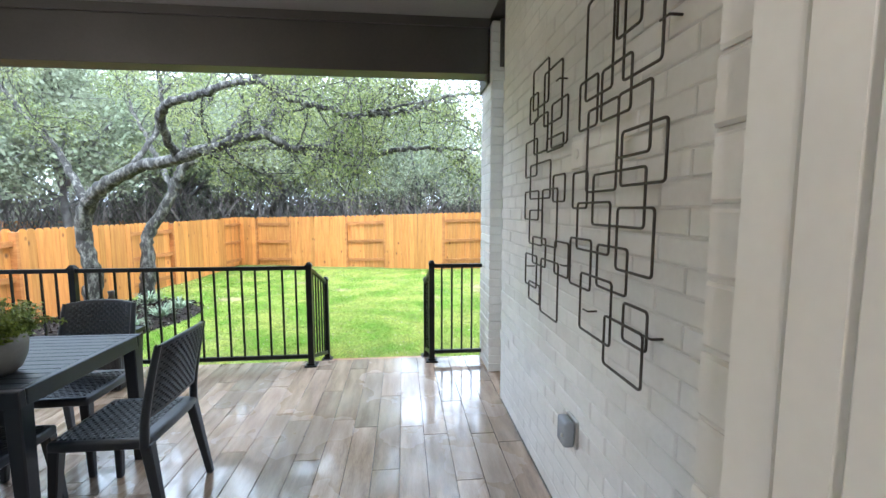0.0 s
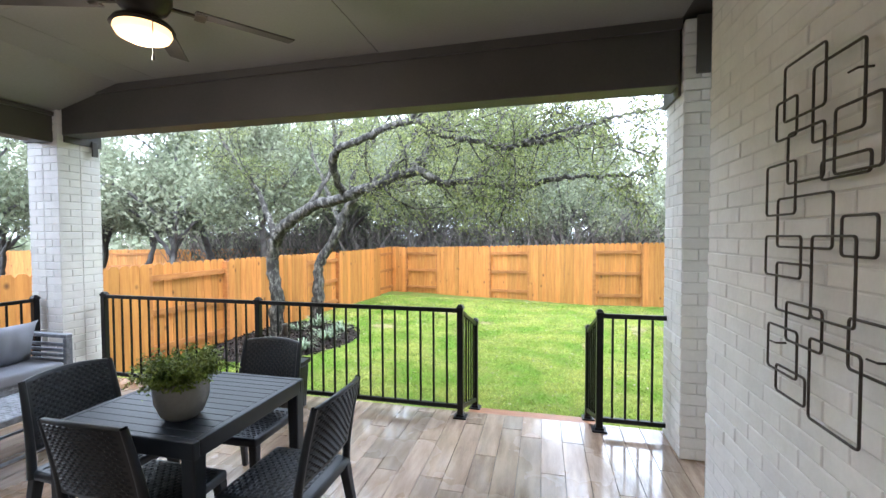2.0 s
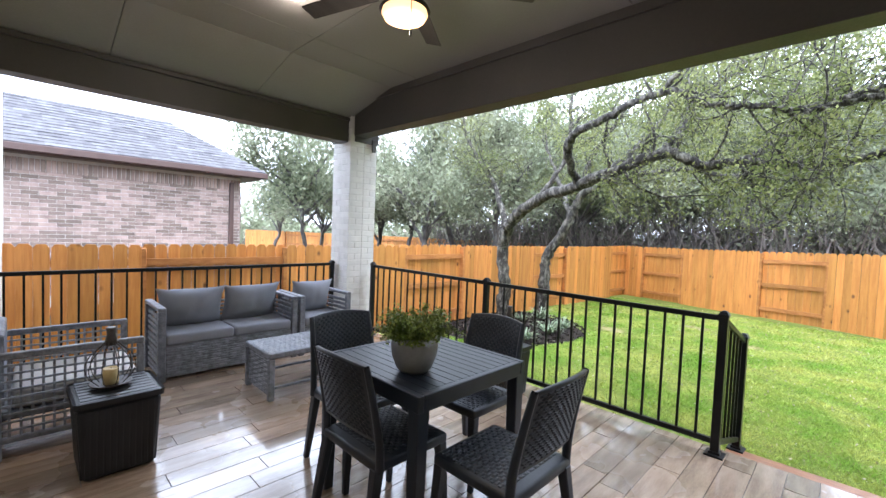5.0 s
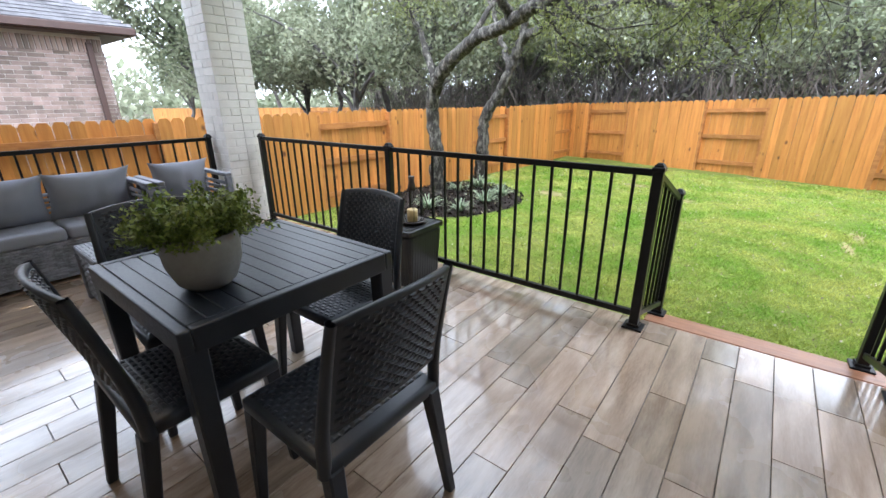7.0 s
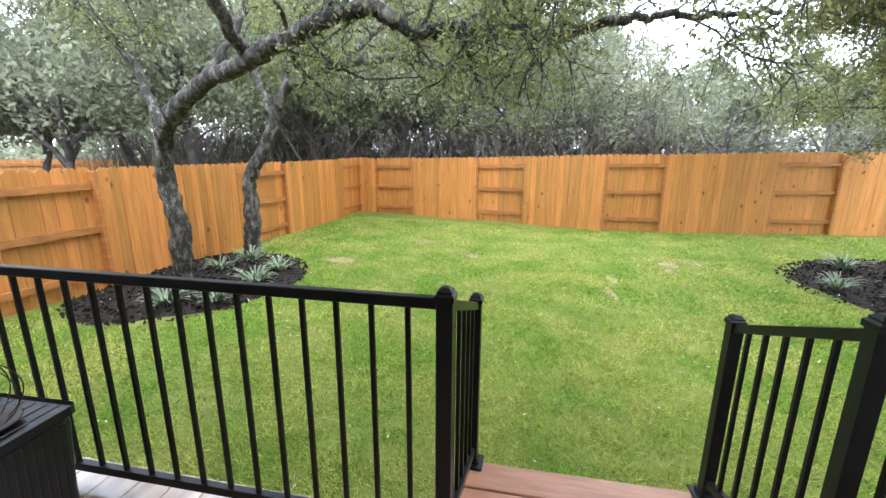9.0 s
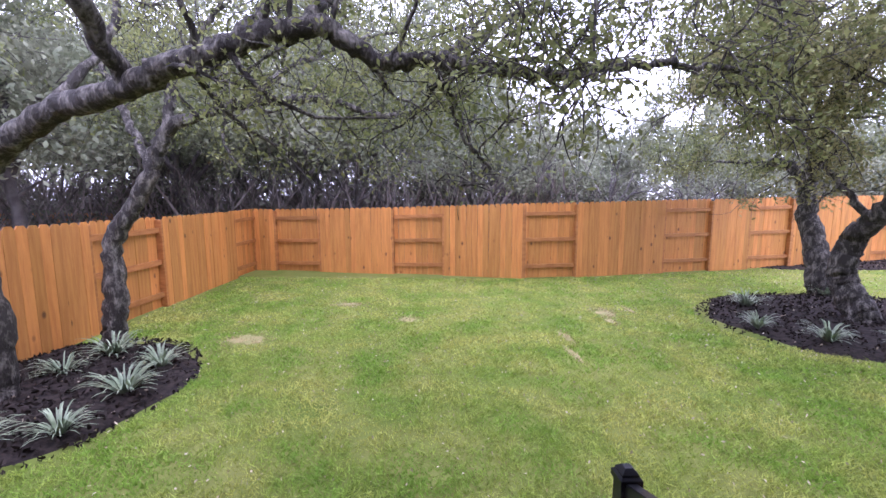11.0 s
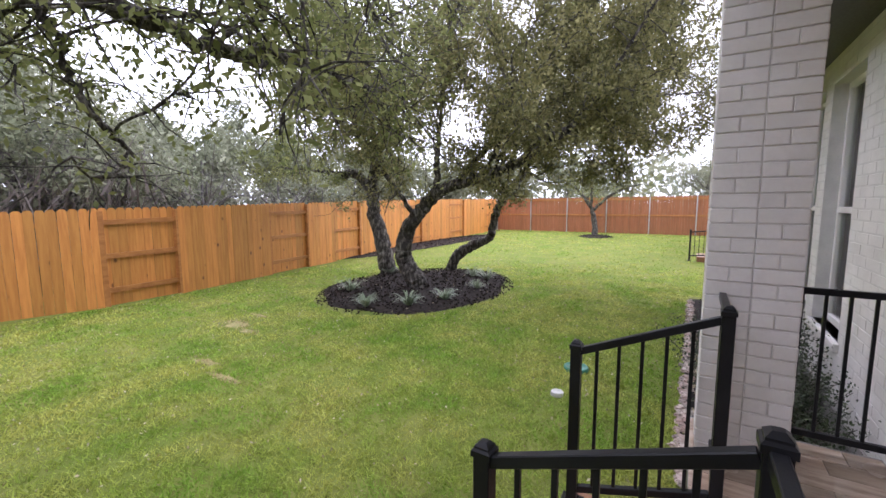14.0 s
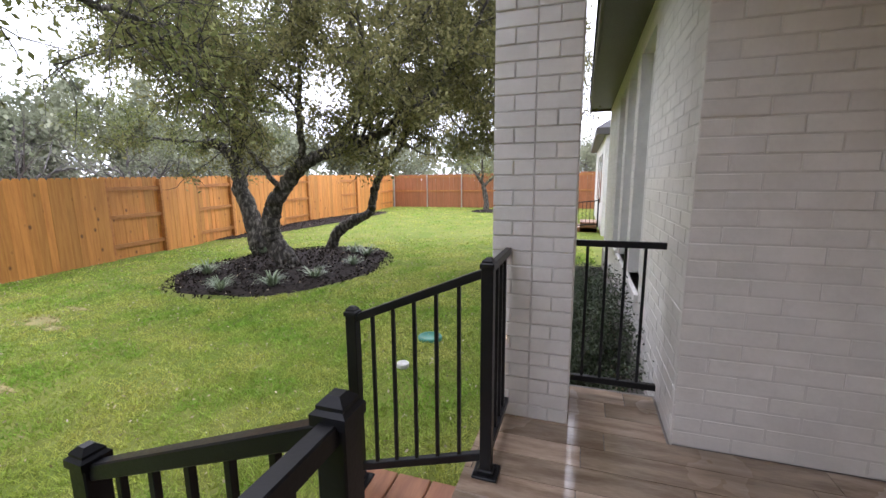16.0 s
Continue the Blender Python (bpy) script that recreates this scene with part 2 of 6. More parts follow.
def bulk(name, verts, faces, mat, parent=None, smooth=False):
    """One mesh from arrays, for what nobody could count."""
    me = bpy.data.meshes.new(name)
    verts, faces = np.asarray(verts, dtype=np.float32), np.asarray(faces, dtype=np.int32)
    k = faces.shape[1]
    me.vertices.add(len(verts))
    me.vertices.foreach_set("co", verts.ravel())
    me.loops.add(faces.size)
    me.loops.foreach_set("vertex_index", faces.ravel())
    me.polygons.add(len(faces))
    me.polygons.foreach_set("loop_start", np.arange(0, faces.size, k, dtype=np.int32))
    me.polygons.foreach_set("use_smooth", np.full(len(faces), smooth))
    me.update(calc_edges=True)
    me.materials.append(M[mat])
    ob = new(name, me)
    ob.parent = parent
    return ob


# ---- setting: patio, house shell, ground ----
GROUND = -0.5
WALL_X = 0.715         # brick side wall of the patio
EDGE_Y = 4.07          # outer edge of the patio floor
HOUSE_Y = 0.555        # brick face of the house behind the patio

bm = bmesh.new()
box(bm, -400, -400, -1.2, 400, 400, GROUND - 0.02)
structure("ground", bm, "dirt", "brown leaf litter under the woods", "ground")
bm = bmesh.new()
bmesh.ops.create_grid(bm, x_segments=140, y_segments=80, size=0.5, matrix=Matrix.LocRotScale((11.2, 6.0, GROUND), None, (36.5, 19.5, 1)))
for v in bm.verts:
    v.co.z += 0.008 * noise.noise(v.co * 0.5) + 0.004 * noise.noise(v.co * 2)
structure("lawn", bm, "lawn", "mown green lawn with worn brown patches", "lawn")

bm = bmesh.new()
box(bm, -5.3, HOUSE_Y, -0.75, WALL_X + 0.5, EDGE_Y, -0.012)
floor = structure("floor", bm, "grout", "patio slab with wet wood-look plank tiles", "floor")

bm = bmesh.new()
box(bm, WALL_X + 0.008, HOUSE_Y, 0.0, WALL_X + 0.25, 3.155, 3.2)
wall_side = structure("wall_side", bm, "mortar", "white-painted brick side wall of the patio", "wall")
bm = bmesh.new()
WINS = [(2.2, 3.02), (3.28, 4.1), (4.42, 5.24)]
xs = [WALL_X + 0.25] + [v for w in WINS for v in w] + [7.6]
for a, b in zip(xs[::2], xs[1::2]):
    box(bm, a, 2.9, -0.75, b, 3.155, 3.2)
for a, b in WINS:
    box(bm, a, 2.9, -0.75, b, 3.155, 0.36)
    box(bm, a, 2.9, 2.4, b, 3.155, 3.2)
wall_rear = structure("wall_rear", bm, "mortar", "white-painted brick house wall with three tall windows", "wall")

bm = bmesh.new()
for x0, x1 in ((-7.5, -3.6), (0.31, WALL_X + 0.25)):
    box(bm, x0, 0.345, -0.7, x1, HOUSE_Y, 3.2)
box(bm, -3.6, 0.345, 2.42, 0.31, HOUSE_Y, 3.2)
wall_house = structure("wall_house", bm, "mortar", "white-painted brick house wall round the patio doors", "wall")
bm = bmesh.new()
box(bm, -3.6, 0.345, -0.5, 0.31, HOUSE_Y, -0.004)
structure("door_threshold", bm, "concrete", "plain concrete threshold below the patio doors", "threshold")
bm = bmesh.new()
box(bm, -7.5, -5, -0.1, WALL_X + 0.25, 0.345, -0.01)
structure("floor_inside", bm, "concrete", "plain indoor floor behind the patio doors", "floor")
bm = bmesh.new()
box(bm, -7.5, -5.2, 0, WALL_X + 0.25, -5, 2.9)
box(bm, -7.7, -5, 0, -7.5, 0.3, 2.9)
box(bm, WALL_X + 0.25, -5, 0, WALL_X + 0.45, 0.3, 2.9)
structure("wall_inside", bm, "inside", "plain cream indoor walls behind the patio doors", "wall")
bm = bmesh.new()
box(bm, -7.5, -5, 2.9, WALL_X + 0.25, 0.3, 3.0)
structure("ceiling_inside", bm, "inside", "plain indoor ceiling behind the patio doors", "ceiling")

# ceiling panels with open joints, the sloped strip beside the side beam, roof above
bm = bmesh.new()
cx = [-4.1, -3.65, -1.46, WALL_X]
cy = [HOUSE_Y, 1.25, 2.47, 3.66]
for a, b in zip(cx, cx[1:]):
    for c, d in zip(cy, cy[1:]):
        box(bm, a + 0.003, c + 0.003, 3.0, b - 0.003, d - 0.003, 3.02)
for c, d in zip(cy, cy[1:]):
    vs = [bm.verts.new(p) for p in ((-4.1, c + 0.003, 3.0), (-4.1, d - 0.003, 3.0), (-4.95, d - 0.003, 2.79), (-4.95, c + 0.003, 2.79))]
    up = [bm.verts.new(v.co + Vector((0, 0, 0.03))) for v in vs]
    bm.faces.new(vs), bm.faces.new(up[::-1])
    for i in range(4):
        bm.faces.new((vs[i], vs[(i + 1) % 4], up[(i + 1) % 4], up[i]))
structure("ceiling", bm, "ceiling", "taupe-painted patio ceiling of jointed panels", "ceiling")
bm = bmesh.new()
box(bm, -5.6, HOUSE_Y, 3.03, WALL_X + 0.6, 4.25, 3.12)
box(bm, -5.6, 4.2, 2.93, WALL_X + 0.6, 4.25, 3.12)
structure("roof", bm, "beam", "dark patio roof deck above the ceiling", "roof")
bm = bmesh.new()
box(bm, -4.85, 3.66, 2.565, WALL_X - 0.012, 3.85, 3.03, 0.004)
box(bm, -4.6, 3.635, 2.93, WALL_X, 3.66, 3.0, 0.003)
structure("beam_front", bm, "beam", "dark painted front beam of the patio roof", "beam")
bm = bmesh.new()
box(bm, -5.12, HOUSE_Y, 2.49, -4.93, 3.66, 3.03, 0.004)
box(bm, -4.93, HOUSE_Y, 2.75, -4.9, 3.64, 2.79, 0.003)
structure("beam_side", bm, "beam", "dark painted side beam of the patio roof", "beam")


# ---- brick ----
def brick_mesh(name, lx, lz, mat="brick", d=0.0098):
    """A brick's face piece: x along the wall, out along -y, with worn rounded rims."""
    bm = bmesh.new()
    e = 0.004
    back = [(-lx / 2, 0, 0), (lx / 2, 0, 0), (lx / 2, 0, lz), (-lx / 2, 0, lz)]
    mid = [(x, -d + 0.003, z) for x, _, z in back]
    front = [(-lx / 2 + e, -d, e), (lx / 2 - e, -d, e), (lx / 2 - e, -d, lz - e), (-lx / 2 + e, -d, lz - e)]
    r = [[bm.verts.new(p) for p in ring] for ring in (back, mid, front)]
    for a, b in zip(r, r[1:]):
        for i in range(4):
            bm.faces.new((a[i], a[(i + 1) % 4], b[(i + 1) % 4], b[i]))
    bm.faces.new(r[2])
    return mesh_of(name, bm, mat)


COURSE, BRICK_L = 0.0762, 0.252
FULL = brick_mesh("brick", BRICK_L - 0.006, COURSE - 0.0055)
HALF = brick_mesh("brick_half", BRICK_L / 2 - 0.006, COURSE - 0.0055)


def pillar_rows(length, z0, z1, shift=0):
    """Courses of one long and two short bricks, turned about from course to course."""
    rows = []
    for k in range(int(round((z1 - z0) / COURSE))):
        x = 0.0
        for part_of in ((0.5, 0.25, 0.25) if (k + shift) % 2 else (0.25, 0.25, 0.5)):
            rows.append((x + part_of * length / 2, z0 + k * COURSE, part_of * length))
            x += part_of * length
    return rows


def brick_rows(length, z0, z1, shift=0):
    """(middle along the wall, height, length) of each brick of a running bond, cut at the ends."""
    rows = []
    for k in range(int(round((z1 - z0) / COURSE))):
        x = -BRICK_L / 2 if (k + shift) % 2 else 0.0
        while x < length - 0.02:
            a, b = max(x, 0), min(x + BRICK_L, length)
            if b - a > 0.03:
                rows.append(((a + b) / 2, z0 + k * COURSE, b - a))
            x += BRICK_L
    return rows


def brick_face(parent, origin, rot, length, z0, z1, as_parts=True, shift=0, keep=None, holes=(), mat="brick_far", bond=brick_rows):
    """Bricks over one face: origin and turn give its left end; those that are not parts are joined."""
    R = Matrix.Translation(origin) @ Matrix.Rotation(radians(rot), 4, "Z")
    verts, faces = [], []
    for x, z, l in bond(length, z0, z1, shift):
        for a, b, c, d in holes:
            if c - 0.03 < z < d - 0.03 and x - l / 2 < b and x + l / 2 > a:
                lo, hi = (x - l / 2, min(x + l / 2, a)) if x - l / 2 < a else (max(x - l / 2, b), x + l / 2)
                x, l = (lo + hi) / 2, max(0.0, hi - lo)
        if l < 0.015:
            continue
        if as_parts and (keep is None or keep(x, z)):
            p = R @ Vector((x, 0, z + 0.005))
            ob = piece("brick", FULL if l > 0.17 else HALF, parent, p, radians(rot) + random.uniform(-0.004, 0.004), (l / BRICK_L if l > 0.17 else l * 2 / BRICK_L, random.uniform(0.8, 1.25), 1))
        else:
            k, w, h, d, e = len(verts), (l - 0.006) / 2, COURSE - 0.0055, 0.0055 * random.uniform(0.8, 1.25), 0.004
            zz = z + 0.005
            pts = [(x - w, 0, zz), (x + w, 0, zz), (x + w, 0, zz + h), (x - w, 0, zz + h),
                   (x - w + e, -d, zz + e), (x + w - e, -d, zz + e), (x + w - e, -d, zz + h - e), (x - w + e, -d, zz + h - e)]
            verts += [R @ Vector(p) for p in pts]
            faces += [(k + 4, k + 5, k + 6, k + 7)] + [(k + i, k + (i + 1) % 4, k + 4 + (i + 1) % 4, k + 4 + i) for i in range(4)]
    if verts:
        tagged(bulk("brickwork", verts, faces, mat, parent), kind="stuff")


def brick_pillar(name, x, y, w, z1, as_parts):
    t = thing(name, "square white-painted brick pillar standing on the patio floor", "pillar", (x, y, 0), group="patio pillars")
    bm = bmesh.new()
    box(bm, 0.01, 0.01, -0.5, w - 0.01, w - 0.01, z1)
    part("core", bm, "mortar", t)
    for k, (o, r) in enumerate((((0, 0.01, 0), 0), ((w - 0.01, 0, 0), 90), ((w, w - 0.01, 0), 180), ((0.01, w, 0), 270))):
        brick_face(t, o, r, w, 0.0, z1, as_parts and k in (0, 3), shift=k % 2, bond=pillar_rows)
    return t


# ---- railings ----
POST_CAP = bmesh.new()
lathe(POST_CAP, [(0.034, 0), (0.034, 0.018), (0.026, 0.024), (0.026, 0.03), (0.012, 0.042)], 4)
bmesh.ops.rotate(POST_CAP, verts=POST_CAP.verts, matrix=Matrix.Rotation(radians(45), 3, "Z"))
for v in POST_CAP.verts:
    v.co.x, v.co.y = v.co.x * 1.25, v.co.y * 1.25
CAP = mesh_of("post_cap", POST_CAP, "black")
bm = bmesh.new()
box(bm, -0.5, -0.016, -0.018, 0.5, 0.016, 0.018, 0.003)
RAILBAR = mesh_of("rail", bm, "black")
bm = bmesh.new()
box(bm, -0.008, -0.008, 0, 0.008, 0.008, 1, 0.0015)
BAL = mesh_of("baluster", bm, "black")
bm = bmesh.new()
box(bm, -0.0255, -0.0255, 0, 0.0255, 0.0255, 1, 0.003)
POST = mesh_of("post", bm, "black")
bm = bmesh.new()
box(bm, -0.055, -0.055, 0, 0.055, 0.055, 0.012, 0.003)
box(bm, -0.034, -0.034, 0.012, 0.034, 0.034, 0.03, 0.004)
BASE = mesh_of("base_plate", bm, "black")


def railing(label, p, q, posts, top0=0.915, top1=0.915, low0=0.09, low1=0.09, n=10, feet=0.0, foot=True):
    """A run from p to q in plan. posts: (share of the way, foot height, top height)."""
    p, q = Vector((*p, 0)), Vector((*q, 0))
    t = thing("metal_railing", label, "railing", p, group="black patio railings")
    d = q - p
    a = math.atan2(d.y, d.x)
    for s0, s1, off in ((top0, top1, 0), (low0, low1, 0)):
        ob = piece("rail", RAILBAR, t, d / 2 + Vector((0, 0, (s0 + s1) / 2)), a, (math.hypot(d.length, s1 - s0), 1, 1))
        ob.rotation_euler = (0, -math.atan2(s1 - s0, d.length), a)
    stops = sorted(s for s, _, _ in posts)
    for k in range(1, n):
        s = k / n
        if any(abs(s - u) * d.length < 0.04 for u in stops):
            continue
        lo, hi = low0 + (low1 - low0) * s, top0 + (top1 - top0) * s
        piece("baluster", BAL, t, d * s + Vector((0, 0, lo)), a, (1, 1, hi - lo))
    for s, z0, z1 in posts:
        piece("post", POST, t, d * s + Vector((0, 0, z0)), a, (1, 1, z1 - z0))
        piece("post_cap", CAP, t, d * s + Vector((0, 0, z1)), a)
        if foot:
            piece("base_plate", BASE, t, d * s + Vector((0, 0, z0)), a)
    return t


railing("long black metal railing with thin square balusters along the patio edge", (-4.752, 3.95), (-0.87, 3.95),
        [(0.0, 0, 0.925), (0.49, 0, 0.925), (1.0, 0, 0.925)], n=33)
railing("short sloping black handrail beside the wooden step", (-0.87, 3.974), (-0.845, 4.595), [(1.0, -0.18, 0.685)], 0.90, 0.665, 0.08, -0.10, 6)
railing("short black metal railing between step and brick pillar", (0.248, 3.965), (WALL_X + 0.01, 3.965), [(0.0, 0, 0.925)], n=5)
railing("short sloping black handrail beside the wooden step", (0.248, 3.988), (0.228, 4.592), [(1.0, -0.18, 0.67)], 0.90, 0.65, 0.08, -0.10, 6)
railing("short black metal railing between pillar and house wall", (1.12, 3.675), (1.12, 3.17), [], n=5)
railing("black metal railing with thin balusters behind the sofa", (-5.16, 3.58), (-5.16, 0.5), [(0.0, 0, 0.925), (1.0, 0, 0.925)], n=27)

# wooden step
st = thing("wooden_step", "wet reddish wooden box step below the patio edge", "step", (-0.9, EDGE_Y + 0.01, GROUND))
for k in range(3):
    bm = bmesh.new()
    box(bm, 0, k * 0.178, 0.285, 1.24, k * 0.178 + 0.172, 0.32, 0.005)
    part("tread_board", bm, "step", st)
for x in (0.03, 0.6, 1.17):
    bm = bmesh.new()
    box(bm, x, 0.02, -0.05, x + 0.04, 0.5, 0.285)
    part("riser_frame", bm, "step", st)
bm = bmesh.new()
box(bm, 0, 0.5, -0.05, 1.24, 0.52, 0.285)
part("front_board", bm, "step", st)

# ---- fences ----
bm = bmesh.new()
w, th = 0.069, 0.008
pts = [(-w, 0), (w, 0), (w, 0.975), (w - 0.03, 1), (-w + 0.03, 1), (-w, 0.975)]
a = [bm.verts.new((x, -th, z)) for x, z in pts]
b = [bm.verts.new((x, th, z)) for x, z in pts]
bm.faces.new(a), bm.faces.new(b[::-1])
for i in range(6):
    bm.faces.new((a[i], a[(i + 1) % 6], b[(i + 1) % 6], b[i]))
BOARD = mesh_of("board", bm, "cedar")
BOARD_FAR = BOARD.copy()
BOARD_FAR.materials[0] = M["cedar_far"]
bm = bmesh.new()
box(bm, -0.5, -0.019, -0.044, 0.5, 0.019, 0.044)
FRAIL = mesh_of("fence_rail", bm, "cedar_dark")
bm = bmesh.new()
box(bm, -0.03, -0.03, 0, 0.03, 0.03, 1, 0.004)
FPOST = mesh_of("fence_post", bm, "metal")
bm = bmesh.new()
box(bm, -0.045, -0.06, 0, 0.045, 0.06, 1, 0.004)
CPOST = mesh_of("corner_post", bm, "cedar_dark")


def fence(label, corners, front_first, far=False, depth=0.055, rails=(0.17, 0.52, 0.86)):
    """A run of sections from corner to corner (x, y, foot, top), boards by turns before and behind the rails. The yard lies to the right of the way."""
    t = thing("wooden_fence", label, "fence", (corners[0][0], corners[0][1], GROUND), group="wooden garden fences")
    o = Vector((corners[0][0], corners[0][1], 0))
    front = front_first
    for (x0, y0, b0, t0), (x1, y1, b1, t1) in zip(corners, corners[1:]):
        p, q = Vector((x0, y0, 0)), Vector((x1, y1, 0))
        d = q - p
        ang = math.atan2(d.y, d.x)
        side = Vector((math.sin(ang), -math.cos(ang), 0))
        n = max(1, round(d.length / 0.1425))
        for k in range(n):
            s = (k + 0.5) / n
            zb, zt = b0 + (b1 - b0) * s - 0.04, t0 + (t1 - t0) * s + random.uniform(-0.006, 0.006)
            at = p + d * s + side * (depth if front else -depth) * (0 if far else 1) - o
            at += side * random.uniform(-0.004, 0.004)
            at.z = zb - GROUND
            ob = piece("board", BOARD_FAR if far else BOARD, t, at, ang + random.uniform(-0.012, 0.012), (d.length / n / 0.1405 * random.uniform(0.975, 1.0), 1, zt - zb), (0, random.uniform(-0.003, 0.003)))
        for f in rails:
            m0, m1 = b0 + (t0 - b0) * f, b1 + (t1 - b1) * f
            ob = piece("fence_rail", FRAIL, t, (p + q) / 2 - o + side * (0.03 if far else 0) + Vector((0, 0, (m0 + m1) / 2 - GROUND)), ang, (d.length, 1, 1))
            ob.rotation_euler = (0, -math.atan2(m1 - m0, d.length), ang)
        if not far:
            at = p - o
            at.z = b0 - GROUND - 0.05
            piece("corner_post", CPOST, t, at, ang, (1, 1, t0 - b0))
        if far:
            at = p - o + side * 0.09
            at.z = b0 - GROUND
            piece("fence_post", FPOST, t, at, ang, (1, 1, t0 - b0))
        front = not front
    return t


def fx(y):
    """The side fence's line: straight beside the patio, bending gently towards the back corner."""
    u = np.asarray(y) - 7.39
    return -6.1 + np.where(u < 0, u * 0.149, u * 0.04 + u * u * 0.0025)


fence("orange-stained cedar fence with alternating panels beside the lawn",
      [(float(fx(y)), y, z, tp) for y, z, tp in ((-2.2, -0.66, 1.05), (-0.2, -0.64, 1.06), (1.82, -0.6, 1.07), (3.64, -0.58, 1.09), (5.8, -0.55, 1.11), (7.25, -0.53, 1.13),
                                             (9.72, -0.54, 1.12), (11.3, -0.56, 1.12), (13.85, -0.58, 1.14), (15.1, -0.6, 1.17))], False)
fence("orange-stained cedar fence with alternating panels behind the lawn",
      [(-5.64, 15.1, -0.6, 1.17), (-5.1, 15.0, -0.6, 1.16), (-3.815, 14.7, -0.58, 1.18), (-1.92, 14.2, -0.56, 1.22), (-0.6, 13.9, -0.54, 1.26), (1.27, 13.35, -0.52, 1.32), (2.6, 13.4, -0.52, 1.34),
       (5.03, 13.75, -0.52, 1.39), (6.49, 13.95, -0.52, 1.41), (7.65, 14.1, -0.52, 1.43), (9.1, 14.3, -0.52, 1.47), (12.0, 14.7, -0.52, 1.5), (13.95, 14.95, -0.52, 1.53), (16.75, 15.15, -0.52, 1.56),
       (18.77, 15.35, -0.52, 1.58), (21.7, 15.5, -0.52, 1.6), (24.4, 15.8, -0.52, 1.63)], True)
fence("reddish stained cedar fence with galvanised posts at the far end", [(24.6 + 0.11 * k, 15.8 - 2.35 * k, -0.5, 1.63 + 0.02 * k) for k in range(9)], True, True, rails=(0.5, 0.93))
fence("orange-stained cedar fence of the next garden", [(-30 + 2.8 * k, 11.5 + 1.45 * k, -0.75, 0.95) for k in range(6)] + [(-13.4, 18.9, -0.75, 0.95), (-10.8, 19.1, -0.75, 0.95), (-8.2, 19.2, -0.75, 0.95), (-5.6, 19.3, -0.75, 0.95), (-3.0, 19.4, -0.75, 0.95)], True)

# ---- trees ----
def smooth_line(pts, per=5):
    """A Catmull-Rom line through pts."""
    p = [Vector(q) for q in pts]
    p = [p[0] * 2 - p[1]] + p + [p[-1] * 2 - p[-2]]
    out = []
    for i in range(1, len(p) - 2):
        for k in range(per):
            t = k / per
            out.append(0.5 * (2 * p[i] + (p[i + 1] - p[i - 1]) * t + (2 * p[i - 1] - 5 * p[i] + 4 * p[i + 1] - p[i + 2]) * t * t
                              + (3 * p[i] - p[i - 1] - 3 * p[i + 1] + p[i + 2]) * t ** 3))
    return out + [p[-2]]


def tube(line, r0, r1, n, verts, faces, lumps=0.0):
    """A tapered, slightly lumpy tube along line, added to the arrays."""
    k0 = len(verts)
    side = Vector((0.31, 0.87, 0.38))
    m = len(line)
    for i, p in enumerate(line):
        d = (line[min(i + 1, m - 1)] - line[max(i - 1, 0)]).normalized()
        u = d.cross(side).normalized()
        w = d.cross(u)
        r = r0 + (r1 - r0) * (i / (m - 1)) ** 0.8
        for j in range(n):
            a = 2 * math.pi * j / n
            q = p + (u * math.cos(a) + w * math.sin(a)) * r
            rr = r * (1 + lumps * (0.7 * noise.noise(q * 3.1) + 0.35 * noise.noise(q * 11) + 0.3 * noise.noise(Vector((q.x * 38, q.y * 38, q.z * 14))))) if lumps else r
            verts.append(p + u * (rr * math.cos(a)) + w * (rr * math.sin(a)))
    for i in range(m - 1):
        for j in range(n):
            a, b = k0 + i * n + j, k0 + i * n + (j + 1) % n
            faces.append((a, b, b + n, a + n))


def wander(rng, p, d, length, segs, droop, wild):
    line = [p.copy()]
    d = d.normalized()
    for _ in range(segs):
        d = (d + Vector(rng.normal(0, wild, 3)) + Vector((0, 0, droop))).normalized()
        line.append(line[-1] + d * (length / segs))
    return line


def leaves_at(rng, centres, size, spread):
    """Folded-flat pointed leaves of many directions round the centres, as two triangles each."""
    c = np.repeat(np.asarray(centres), 1, axis=0) + rng.normal(0, spread, (len(centres), 3))
    n = len(c)
    d = rng.normal(0, 1, (n, 3)) + np.array((0, 0, -0.25))
    d /= np.linalg.norm(d, axis=1, keepdims=True)
    s = np.cross(d, rng.normal(0, 1, (n, 3)) + np.array((0, 0, 1.2)))
    s /= np.linalg.norm(s, axis=1, keepdims=True) + 1e-9
    L = size * rng.uniform(0.6, 1.3, (n, 1))
    v = np.stack([c - d * L * 0.5, c + s * L * 0.24 - d * L * 0.03, c + d * L * 0.5, c - s * L * 0.24 - d * L * 0.03], axis=1).reshape(-1, 3)
    return v, np.arange(4 * n).reshape(-1, 4)


